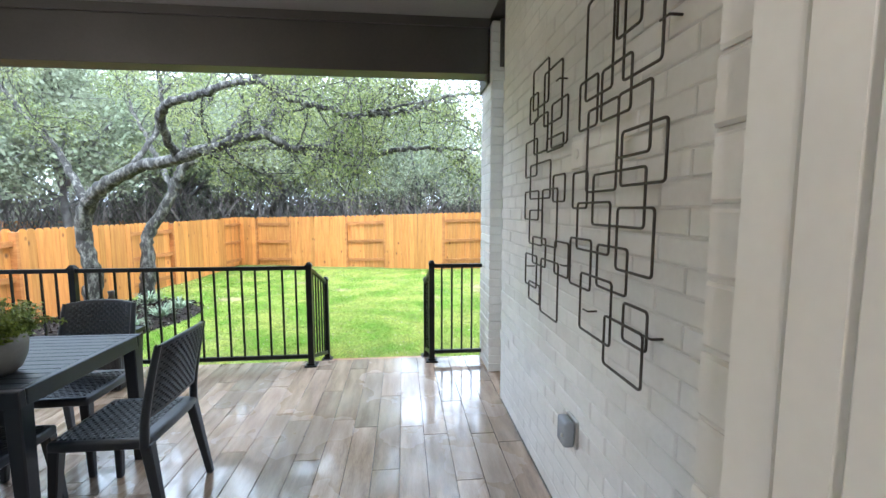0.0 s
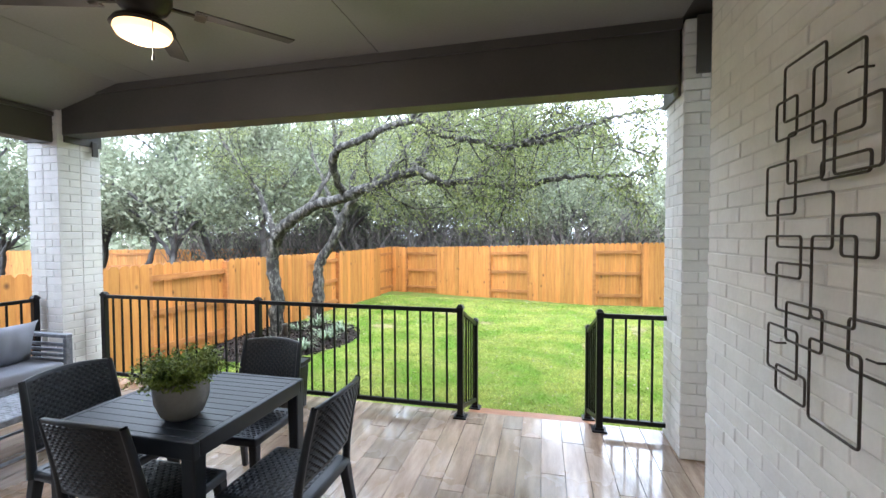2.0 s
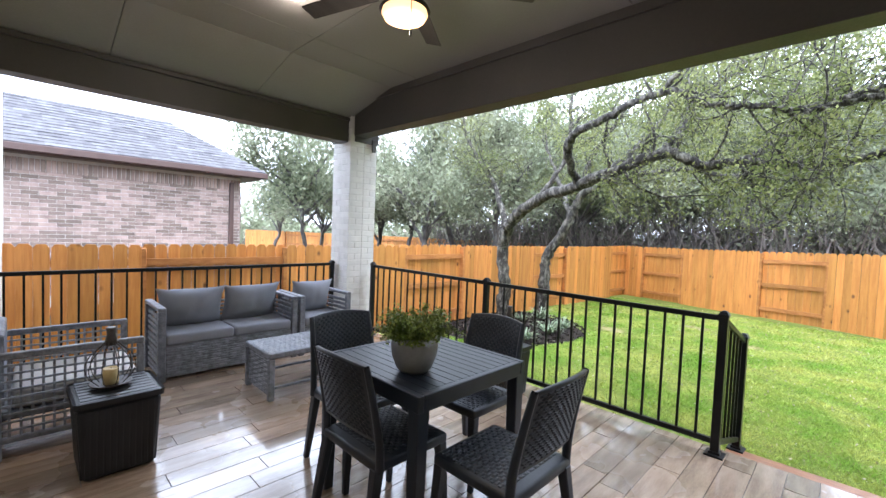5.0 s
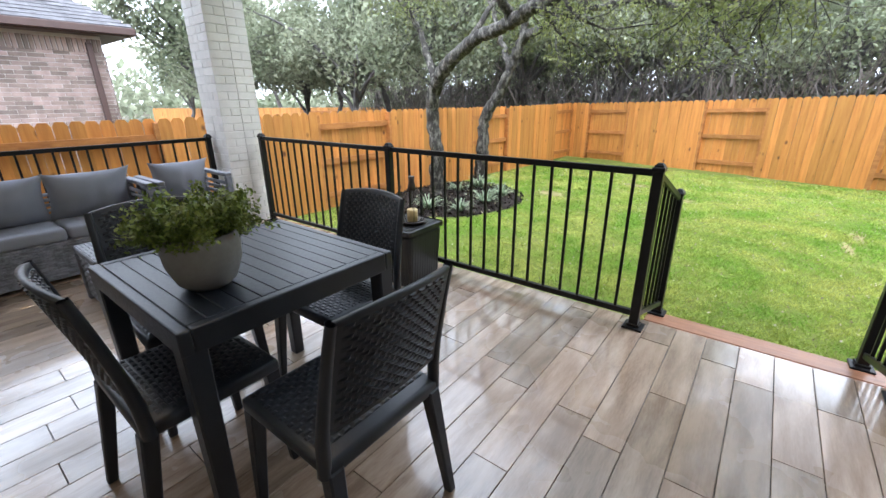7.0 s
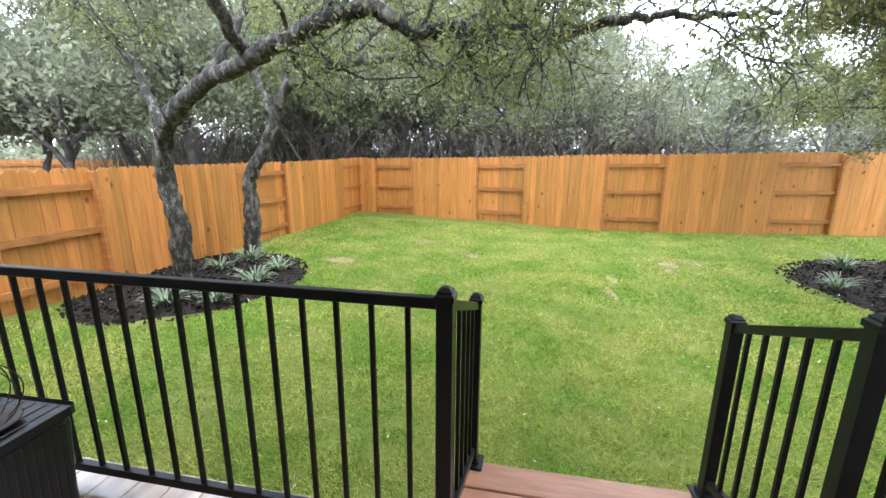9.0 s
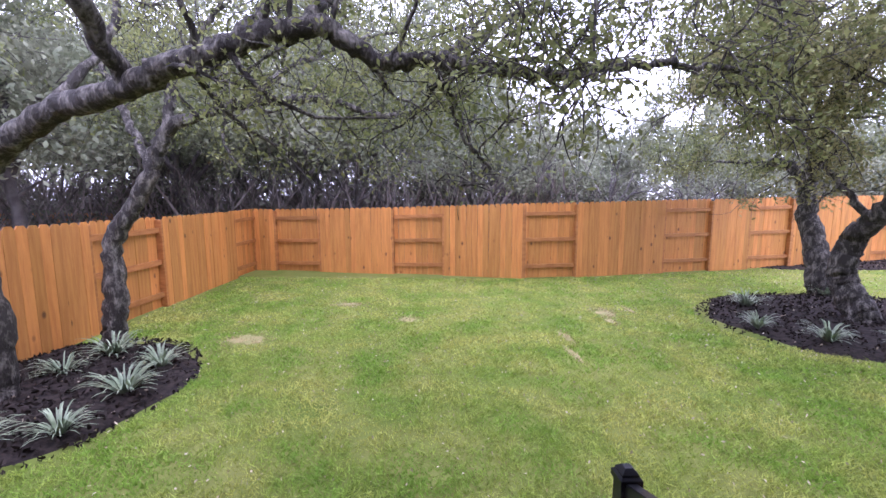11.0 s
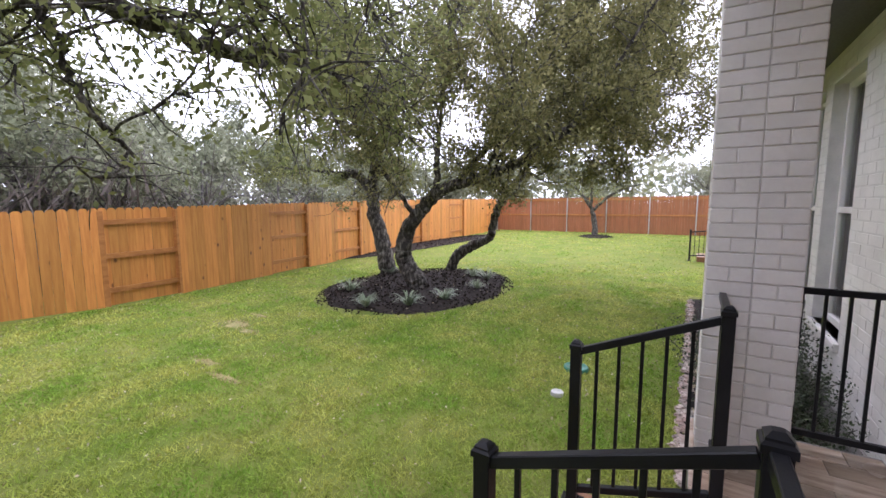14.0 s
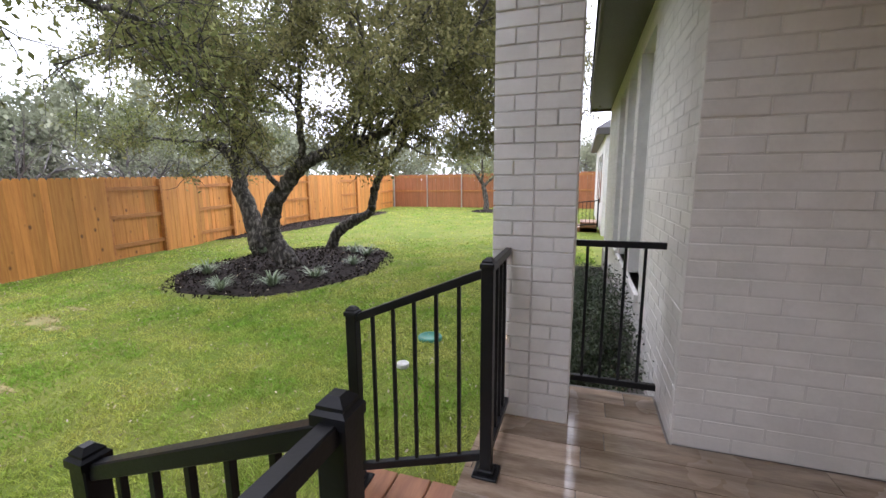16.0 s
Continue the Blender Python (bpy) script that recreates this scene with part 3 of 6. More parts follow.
def tree(label, at, limbs, seed, side_every=0.4, side_len=(0.7, 1.6), twigs=6, per_twig=16, leaf=0.062, bark="bark", foliage="leaf", rings=18, start=0.35,
         spread=0.075, rise=0.12, name="oak_tree", group="garden oaks", floor_z=1.3):
    """A trunk with limbs (points, thick end, thin end, share where side branches begin), branches, twigs and leaves. Points are from the base."""
    rng = np.random.default_rng(seed)
    t = thing(name, label, "tree", at, group=group)
    verts, faces, tv, tf, centres = [], [], [], [], []
    for pts, r0, r1, begin in limbs:
        line = smooth_line(pts, 6 if rings < 9 else 12)
        for i in range(1, len(line) - 1):
            line[i] += Vector(rng.normal(0, 0.012, 3))
        tube(line, r0, r1, rings, verts, faces, 0.35)
        total = sum((b - a).length for a, b in zip(line, line[1:]))
        run = 0.0
        nxt = total * begin
        for i in range(1, len(line)):
            run += (line[i] - line[i - 1]).length
            while run > nxt:
                nxt += side_every * rng.uniform(0.5, 1.5)
                tan = (line[i] - line[i - 1]).normalized()
                d = tan * 0.5 + Vector(rng.normal(0, 0.8, 3)) + Vector((0, 0, rise))
                ln = rng.uniform(*side_len)
                br = wander(rng, line[i], d, ln, 7, 0.03, 0.25)
                if br[-1].z < floor_z - 0.1:
                    continue
                f = run / total
                rb = max(0.008, (r0 + (r1 - r0) * f) * 0.35)
                tube(br, rb, 0.005, 5, tv, tf)
                for _ in range(twigs):
                    k = int(rng.integers(2, len(br)))
                    td = (br[k] - br[k - 1]).normalized() * 0.6 + Vector(rng.normal(0, 0.8, 3)) + Vector((0, 0, -0.05))
                    tw = wander(rng, br[k], td, rng.uniform(0.25, 0.6), 4, -0.06, 0.3)
                    if tw[-1].z < floor_z - 0.35:
                        continue
                    if rings > 6 or per_twig == 0:
                        tube(tw, 0.006, 0.002, 3, tv, tf)
                    for _ in range(per_twig):
                        a = rng.uniform(0.2, 4)
                        q = tw[int(a)].lerp(tw[min(int(a) + 1, 4)], a % 1)
                        if q.z > floor_z:
                            centres.append(q)
    ob = bulk("trunk", verts, faces, bark, t, True)
    if tv:
        tagged(bulk("branchwork", tv, tf, bark, t, True), kind="stuff")
    if centres:
        v, f = leaves_at(rng, [tuple(c) for c in centres], leaf, spread)
        tagged(bulk("crown", v, f, foliage, t), kind="stuff")
    return t


# the two leaning oaks beside the left fence; the limbs reach over the lawn
tree("leaning wet live oak with a long limb arching over the lawn", (-5.34, 7.6, -0.5), [
    ([(0, 0, -0.1), (0.12, -0.05, 0.75), (0.05, -0.1, 1.6), (0.4, -0.3, 2.15), (1.15, -0.6, 2.52), (2.0, -1.0, 2.66), (2.65, -1.25, 2.8), (3.32, -1.25, 3.0), (3.73, -1.2, 2.82), (4.08, -1.2, 2.83),
      (4.85, -1.2, 2.75), (5.28, -1.2, 2.82), (5.7, -1.15, 2.85), (6.45, -1.1, 2.85)], 0.138, 0.018, 0.5),
    ([(2.05, -1.02, 2.66), (2.19, -1.6, 3.2), (2.73, -1.85, 3.36), (3.47, -1.9, 3.55), (3.91, -1.9, 3.34), (4.31, -1.9, 3.24), (4.75, -1.9, 3.14), (5.15, -1.9, 3.25), (6.0, -2.0, 3.4)], 0.066, 0.014, 0.4),
    ([(4.75, -1.9, 3.14), (5.4, -1.6, 3.3), (6.0, -1.2, 3.6), (6.9, -0.8, 3.8)], 0.035, 0.012, 0.1),
    ([(1.15, -0.6, 2.52), (1.3, 0.1, 3.5), (1.2, 0.3, 4.6), (1.6, 0.5, 6.0)], 0.05, 0.015, 0.3),
    ([(3.3, -1.25, 3.0), (3.6, -0.5, 3.9), (4.3, 0.0, 4.6), (5.2, 0.2, 5.2)], 0.05, 0.012, 0.15),
    ([(3.47, -1.9, 3.55), (4.0, -2.1, 4.1), (4.6, -2.3, 4.4)], 0.035, 0.012, 0.2),
    ([(4.1, -1.2, 2.83), (4.6, -0.2, 3.4), (5.2, 0.8, 4.0), (6.0, 1.4, 4.3)], 0.045, 0.012, 0.2),
    ([(0.2, -0.15, 2.0), (-0.5, 0.2, 3.0), (-1.2, 0.1, 4.0), (-1.6, 0.3, 5.0)], 0.07, 0.015, 0.3),
    ([(4.08, -1.2, 2.83), (4.2, -1.1, 2.6), (4.3, -1.05, 2.35), (4.5, -1.0, 2.15)], 0.022, 0.01, 0.2),
    ([(2.6, -1.2, 2.8), (2.9, -0.3, 3.6), (3.0, 0.6, 4.4), (3.4, 1.2, 5.2)], 0.05, 0.012, 0.25),
], 11, side_every=0.16, side_len=(0.5, 1.25), twigs=10, per_twig=23, leaf=0.046, floor_z=2.05)
tree("second leaning live oak trunk in the mulch bed", (-5.48, 9.3, -0.5), [
    ([(0, 0, -0.1), (0.1, 0, 0.5), (0.15, 0, 1.35), (0.62, 0, 2.15), (0.98, 0, 2.85), (1.8, 0, 3.12), (2.75, 0.1, 3.25), (3.8, 0.3, 3.1), (4.8, 0.4, 3.4)], 0.16, 0.025, 0.45),
    ([(0.95, 0, 2.8), (1.0, 0.2, 3.6), (1.5, 0.4, 4.5), (2.2, 0.5, 5.4)], 0.08, 0.015, 0.3),
    ([(1.8, 0, 3.12), (2.4, 0.8, 3.9), (3.3, 1.4, 4.5), (4.4, 1.8, 4.9)], 0.06, 0.012, 0.2),
    ([(0.7, 0, 2.3), (0.0, 0.6, 3.3), (-0.6, 1.0, 4.3), (-0.9, 1.4, 5.4)], 0.07, 0.012, 0.3),
], 12, side_every=0.17, twigs=10, per_twig=28, leaf=0.055, floor_z=2.2)
# the three-trunked group in the round bed
tree("live oak trunk with a sawn-off stub limb in the round bed", (6.72, 11.08, -0.45), [
    ([(0, -0.05, -0.1), (0, 0.03, 0.15), (0, 0.2, 0.76), (0, 0.46, 1.57), (0, 0.5, 2.33), (0, 0.33, 2.87), (0, 0.18, 3.47), (0.0, 0.04, 4.3), (-0.1, -0.1, 5.2)], 0.27, 0.07, 0.55),
    ([(0, 0.5, 2.05), (0, 0.9, 2.55), (0, 1.33, 2.68), (0, 1.62, 2.55)], 0.13, 0.1, 2),
    ([(0, 1.25, 2.66), (-0.1, 2.3, 2.76), (-0.1, 3.2, 2.86), (-0.2, 4.2, 2.95)], 0.05, 0.015, 0.2),
    ([(0, 0.16, 3.6), (-0.1, -0.34, 4.14), (-0.2, -0.83, 4.4), (-0.3, -1.48, 4.95), (-0.4, -2.1, 5.5), (-0.5, -2.6, 6.3)], 0.12, 0.03, 0.3),
    ([(0.05, 0.4, 3.1), (-0.7, 0.9, 3.9), (-1.3, 1.3, 4.5), (-1.9, 1.5, 5.0)], 0.07, 0.015, 0.2),
    ([(0.0, 0.4, 3.3), (-0.9, -0.3, 4.1), (-1.7, -0.8, 4.7), (-2.4, -1.2, 5.5)], 0.08, 0.015, 0.2),
    ([(0.0, 0.3, 3.6), (0.9, 0.5, 4.4), (1.6, 0.6, 5.0)], 0.06, 0.015, 0.2),
    ([(-0.1, 0.2, 4.6), (-0.9, 0.6, 5.4), (-1.7, 0.9, 6.2)], 0.04, 0.012, 0.1),
    ([(-0.9, -0.3, 4.1), (-1.9, 0.1, 4.3), (-2.8, 0.3, 4.6)], 0.04, 0.012, 0.1),
], 13, side_every=0.12, twigs=12, per_twig=32, leaf=0.072, floor_z=2.3)
tree("dark curving live oak trunk in the round bed", (5.42, 9.2, -0.45), [
    ([(0, -0.08, -0.1), (0, 0.0, 0.08), (0, 0.3, 0.5), (0, 0.4, 0.85), (0, 0.27, 1.27), (0, -0.07, 1.67), (0, -0.5, 2.03), (0, -1.0, 2.22), (-0.1, -1.6, 2.32), (-0.2, -2.4, 2.6), (-0.5, -3.3, 3.0)], 0.25, 0.06, 0.62),
    ([(0, -0.5, 1.98), (-0.3, -0.7, 2.8), (-0.6, -1.0, 3.7), (-0.8, -1.2, 4.8)], 0.08, 0.015, 0.25),
    ([(0, -0.9, 2.2), (0.4, -1.6, 3.1), (0.7, -2.2, 3.9), (0.8, -2.9, 4.8)], 0.07, 0.015, 0.2),
    ([(-0.1, -1.6, 2.3), (-0.8, -2.2, 2.8), (-1.5, -2.7, 3.2), (-2.2, -3.0, 3.7)], 0.05, 0.012, 0.2),
    ([(0, 0.0, 1.5), (-0.4, 0.5, 2.4), (-0.9, 0.8, 3.3), (-1.6, 1.2, 4.2)], 0.06, 0.012, 0.3),
    ([(-0.2, 0.3, 2.1), (-0.5, 0.35, 1.9), (-0.75, 0.3, 1.6)], 0.02, 0.008, 0.1),
    ([(-0.2, -2.4, 2.6), (0.3, -3.2, 3.2), (0.7, -4.2, 3.6), (1.2, -4.9, 3.7)], 0.04, 0.012, 0.1),
    ([(-0.6, -1.0, 3.7), (-1.3, -1.6, 4.5), (-1.9, -2.3, 5.3)], 0.04, 0.012, 0.1),
    ([(-0.8, -1.2, 4.8), (-0.5, -1.9, 5.5), (-0.3, -2.8, 6.1)], 0.04, 0.012, 0.05),
    ([(-0.9, 0.8, 3.3), (-1.6, 0.4, 3.9), (-2.3, 0.3, 4.4)], 0.03, 0.01, 0.1),
    ([(0.7, -2.2, 3.9), (1.0, -2.9, 5.2), (1.1, -3.4, 6.4)], 0.045, 0.012, 0.1),
    ([(-0.5, -3.3, 3.0), (-0.8, -4.1, 3.9), (-1.0, -4.7, 4.8)], 0.04, 0.012, 0.1),
    ([(-1.9, -2.3, 5.3), (-2.5, -2.6, 6.0), (-3.0, -2.8, 6.6)], 0.03, 0.01, 0.05),
], 14, foliage="leaf_olive", side_every=0.13, twigs=12, per_twig=32, leaf=0.07, floor_z=1.75)
tree("slender bent live oak trunk in the round bed", (7.8, 9.75, -0.45), [
    ([(0, 0.08, -0.1), (0, 0.0, 0.08), (0, -0.23, 0.46), (0, -0.67, 0.72), (0, -1.13, 0.93), (0, -1.23, 1.3), (0, -1.39, 1.77), (0, -1.7, 2.2), (0, -2.05, 2.6), (0, -2.25, 3.02), (0, -2.45, 3.8), (0, -2.7, 4.8)], 0.165, 0.04, 0.6),
    ([(0, -2.1, 2.85), (-0.5, -2.9, 3.3), (-0.9, -3.8, 3.8), (-1.3, -4.6, 4.4)], 0.06, 0.012, 0.15),
    ([(0, -2.0, 2.75), (0.7, -2.6, 3.3), (1.2, -3.4, 3.6), (1.6, -4.2, 3.6)], 0.05, 0.012, 0.15),
    ([(0, -2.3, 3.4), (-0.8, -2.2, 4.2), (-1.5, -2.2, 5.2)], 0.05, 0.012, 0.15),
    ([(-0.6, -3.1, 3.4), (-0.9, -3.6, 2.9), (-1.2, -4.0, 2.5)], 0.03, 0.01, 0.15),
    ([(0, -2.45, 3.8), (0.2, -3.4, 4.5), (0.3, -4.4, 4.9), (0.2, -5.2, 5.0)], 0.045, 0.012, 0.1),
    ([(0, -2.7, 4.8), (0, -3.6, 5.5), (-0.3, -4.5, 5.9)], 0.04, 0.012, 0.05),
    ([(-0.9, -3.8, 3.8), (-0.5, -4.6, 3.6), (0.0, -5.2, 3.3)], 0.03, 0.01, 0.1),
    ([(0, -2.45, 3.8), (0.5, -3.4, 5.0), (0.8, -4.4, 5.8), (1.0, -5.4, 6.2)], 0.05, 0.012, 0.15),
    ([(0, -2.7, 4.8), (-0.6, -3.6, 6.0), (-0.9, -4.4, 6.8)], 0.04, 0.012, 0.05),
    ([(-0.9, -3.8, 3.8), (-1.6, -4.6, 4.6), (-2.2, -5.2, 5.4)], 0.035, 0.01, 0.1),
    ([(1.2, -3.4, 3.6), (1.6, -4.4, 4.4), (1.8, -5.4, 5.0)], 0.035, 0.01, 0.1),
], 15, foliage="leaf_olive", side_every=0.13, twigs=12, per_twig=32, leaf=0.07, floor_z=2.1)
tree("small live oak in a mulch ring near the far fence", (21.6, 8.7, -0.5), [
    ([(0, 0, -0.1), (0.1, 0.1, 0.8), (0, 0.3, 1.6), (0.1, 0.9, 2.4), (0, 1.4, 3.2)], 0.2, 0.03, 0.5),
    ([(0, 0.25, 1.4), (0.1, -0.6, 2.2), (0, -1.4, 2.6), (0.1, -2.2, 2.8)], 0.1, 0.02, 0.3),
    ([(0, 0.3, 1.6), (-0.4, 0.2, 2.6), (-0.3, 0.3, 3.8)], 0.1, 0.02, 0.3),
], 16, side_every=0.25, side_len=(0.8, 1.6), twigs=7, per_twig=12, leaf=0.11, rings=8, floor_z=1.9, spread=0.12)


def wood_tree(k, x, y, h, lean, leafy=True, dense=1.0):
    rng = np.random.default_rng(100 + k)
    limbs = []
    a0 = rng.uniform(0, 6.28)
    bx, by = lean * math.cos(a0), lean * math.sin(a0)
    fork = h * rng.uniform(0.22, 0.36)
    limbs.append(([(0, 0, -0.1), (bx * 0.4, by * 0.4, fork * 0.5), (bx, by, fork), (bx * 1.4, by * 1.4, h * 0.6), (bx * 1.2, by * 1.6, h * 0.92)], 0.02 * h + 0.03, 0.03, 0.3))
    for i in range(7):
        a = a0 + i * 2.4 + rng.uniform(-0.4, 0.4)
        r = h * rng.uniform(0.26, 0.44)
        c, s = math.cos(a), math.sin(a)
        z0 = fork * rng.uniform(0.8, 1.6)
        limbs.append(([(bx, by, z0), (bx + c * r * 0.35, by + s * r * 0.35, z0 + h * 0.14), (bx + c * r * 0.75, by + s * r * 0.75, z0 + h * 0.24), (bx + c * r * 1.15, by + s * r * 1.15, z0 + h * rng.uniform(0.15, 0.5))],
                      0.008 * h + 0.02, 0.015, 0.25))
    tree("hazy grey-green live oak in the woods behind the fence" if leafy else "dark leafless sapling in the thicket behind the fence" if leafy is None else "bare pale winter tree in the woods behind the fence", (x, y, -0.52), limbs, 200 + k,
         side_every=0.34 / dense, side_len=(0.14 * h, 0.27 * h), twigs=6, per_twig=24 if leafy else 0 if leafy is None else 6, leaf=(0.15 if y < 20 else 0.24) if leafy else 0.05, bark="bark_far", foliage="leaf_hazed" if leafy else "leaf_grey",
         rings=6, spread=0.2 if leafy else 0.1, group="woods behind the fence", floor_z=2.3 if x < 4 and y < 23 else 0.5)


WOODS = [(-14.4, 8.1, 5.6), (-17.5, 10.2, 5.4), (-13.4, 11.4, 4.8), (-11.2, 10.6, 6.6), (-9.3, 12.6, 7.0), (-13.0, 14.5, 7.5), (-16.5, 12.5, 6.5), (-8.3, 17.5, 8.0), (-5.0, 17.2, 7.6), (-2.2, 18.0, 8.0), (-11.5, 20, 8.5), (0.4, 17.4, 6.4), (-6.4, 22, 9.0),
         (-1.0, 22.5, 9.0), (3.6, 19.0, 4.5), (4.2, 25, 5.2), (7.4, 21.5, 4.3), (10.5, 19.5, 4.3), (13.0, 24, 6.2), (17, 21, 5.2), (21, 24, 6.0), (25.5, 20.5, 5.4), (31, 18, 5.6), (33, 11, 5.0), (34, 4, 5.2),
         (-18.5, 19, 8), (9.0, 28, 7.5), (28, 28, 7.5), (38, 15, 7), (-16, 26, 10), (-11, 28, 11), (-7, 30, 11), (-3, 28, 10.5), (0.5, 31, 10), (-21, 24, 10), (-25, 17, 9), (-27, 12, 6)]
for k, (x, y, h) in enumerate(WOODS):
    wood_tree(k, x, y, h, 0.5 if y < 20 else 0.3, True, 1.25 if x < 4 else 1.0)
for k, (x, y, h) in enumerate(((6.0, 18.2, 3.6), (8.6, 17.6, 3.3), (5.0, 20.5, 4.2), (13.5, 19.0, 3.2), (-3.6, 19.8, 5.5), (2.2, 20.5, 6.0))):
    wood_tree(60 + k, x, y, h, 0.2, False)

for k, (x, y, h) in enumerate(((-7.0, 19.5, 4.5), (-3.2, 17.0, 4.0), (-0.4, 19.3, 4.6), (1.9, 18.2, 3.8), (-9.5, 17.8, 4.4), (3.4, 21.5, 4.5), (-5.6, 20.5, 4.8), (10.8, 17.4, 2.6))):
    wood_tree(80 + k, x, y, h, 0.35, None)

# dense understory behind the back fence: low foliage and bare brush
M["leaf_under"] = material("shaded_understory_leaf", (0.105, 0.12, 0.078), (0.18, 0.185, 0.135), 0.8, 0.4, bump=0, fine=3, island=0.3, trans=0.2, spec=0.15)
M["brush"] = material("bare_brown_brush", (0.12, 0.1, 0.09), (0.2, 0.175, 0.16), 0.8, 0.7, bump=0, fine=5, island=0.35)
rng = np.random.default_rng(31)
n = 38000
bx, by = rng.uniform(-17, 22, n), rng.uniform(16.2, 27, n)
top = np.where(bx < 3.5, 2.1, 1.7) + 0.7 * np.sin(bx * 1.3 + by * 0.5) * np.sin(bx * 0.47 + 2 + by * 0.3)
v, f = leaves_at(rng, np.c_[bx, by, GROUND + 0.2 + top * rng.uniform(0, 1, n) ** 0.8], 0.2, 0.12)
tagged(bulk("thicket", v, f, "leaf_under"), "dense grey-green understory thicket behind the back fence", "thicket", kind="stuff")
n = 9000
b0 = np.c_[-17 + 22 * rng.beta(1, 1.3, n), rng.uniform(15.5, 24, n), np.full(n, GROUND)]
b0[:, 2] += rng.uniform(0, 2.2, n)
d = np.c_[rng.normal(0, 0.45, (n, 2)), np.ones(n)] * rng.uniform(0.5, 1.6, (n, 1))
wd = np.c_[rng.normal(0, 1, (n, 2)), np.zeros(n)] * 0.013
v = np.stack([b0 - wd, b0 + wd, b0 + d + wd * 0.3, b0 + d - wd * 0.3], axis=1).reshape(-1, 3)
tagged(bulk("bare_brush", v, np.arange(4 * n).reshape(-1, 4), "brush"), "tangle of bare brown brush behind the back fence", "brush", kind="stuff")

# low wood edge that closes the distance, its haze only in the pale leaf colour
rng = np.random.default_rng(5)
ang = rng.uniform(-0.55, 3.6, 22000)
rad = rng.uniform(42, 60, 22000)
hz = np.abs(rng.normal(0, 1, 22000)) * (1.3 + 0.9 * np.sin(ang * 9) + 0.6 * np.sin(ang * 23 + 1)) + rng.uniform(-0.5, 1.6, 22000) * np.where((ang > 0.1) & (ang < 2.25), 3.4, 1)
v, f = leaves_at(rng, np.stack([rad * np.cos(ang), rad * np.sin(ang), hz], axis=1), 0.9, 0.1)
tagged(bulk("distant_woods", v, f, "leaf_hazed"), "hazy distant tree line beyond the gardens", "woods", kind="stuff")

# ---- beds, lawn, plants ----
def bed(label, cx_, cy_, rx, ry, clip=None, chips=1500, seed=1):
    t = thing("mulch_bed", label, "garden bed", (cx_, cy_, GROUND), group="mulch beds")
    rng = np.random.default_rng(seed)
    bm = bmesh.new()
    n, m = 72, 14
    rows = []
    for i in range(m):
        row = []
        for j in range(n):
            a = 2 * math.pi * j / n
            k = (i + 0.001) / (m - 1)
            w = 1 + 0.05 * math.sin(3 * a + seed) + 0.03 * math.sin(7 * a)
            x, y = rx * k * w * math.cos(a), ry * k * w * math.sin(a)
            if clip:
                x = max(x, clip(cy_ + y) - cx_)
            z = 0.09 * (1 - k ** 3) - (0.05 if i == m - 1 else 0) + 0.02 * noise.noise(Vector((x * 3, y * 3, seed)))
            row.append(bm.verts.new((x, y, z)))
        rows.append(row)
    for a, b in zip(rows, rows[1:]):
        for j in range(n):
            bm.faces.new((a[j], a[(j + 1) % n], b[(j + 1) % n], b[j]))
    part("soil", bm, "mulch", t, "", True)
    k = np.sqrt(rng.uniform(0, 1, chips))
    a = rng.uniform(0, 2 * math.pi, chips)
    x, y = rx * k * np.cos(a), ry * k * np.sin(a)
    if clip:
        x = np.maximum(x, np.array([clip(cy_ + q) for q in y]) - cx_ + 0.02)
    v, f = leaves_at(rng, np.stack([x, y, 0.09 * (1 - k ** 3) + 0.015], axis=1), 0.07, 0.006)
    tagged(bulk("mulch_cover", v, f, "chip", t), kind="stuff")
    q = rng.integers(0, chips, chips // 20)
    v, f = leaves_at(rng, np.stack([x, y, 0.09 * (1 - k ** 3) + 0.03], axis=1)[q], 0.036, 0.01)
    tagged(bulk("leaf_litter", v, f, "dry_leaf", t), kind="stuff")
    return t


M["dry_leaf"] = material("fallen_leaf", (0.62, 0.55, 0.42), (0.36, 0.28, 0.17), 0.6, 8, bump=0, island=0.4)
M["blade_green"] = material("grass_blade", (0.215, 0.375, 0.048), (0.48, 0.5, 0.13), 0.6, 1.5, bump=0, fine=9, island=0.22, trans=0.4, mix=(0.36, 0.66), spec=0.2)
M["straw"] = material("dry_grass", (0.42, 0.33, 0.16), (0.32, 0.27, 0.11), 0.7, 3, bump=0, island=0.25)
M["thatch"] = material("worn_thatch", (0.32, 0.26, 0.11), (0.22, 0.23, 0.07), 0.85, 9, bump=0.6, fine=90)
M["liriope"] = material("pale_striped_leaf", (0.15, 0.21, 0.115), (0.27, 0.33, 0.21), 0.45, 6, bump=0, island=0.35)
M["shrub"] = material("dark_conifer_leaf", (0.035, 0.06, 0.03), (0.06, 0.085, 0.04), 0.6, 3, bump=0, island=0.4)
bed("dark mulch bed round two oak trunks by the fence", -5.2, 7.8, 1.42, 1.65, lambda y: fx(y) + 0.09, 2600, 1)
bed("round dark mulch bed under three oak trunks", 5.8, 9.35, 2.62, 1.95, None, 3200, 2)
bed("long dark mulch bed along the back fence", 14.0, 14.4, 6.3, 0.95, None, 2000, 3)
bed("small mulch ring round a far oak", 21.6, 8.7, 1.0, 0.9, None, 300, 4)

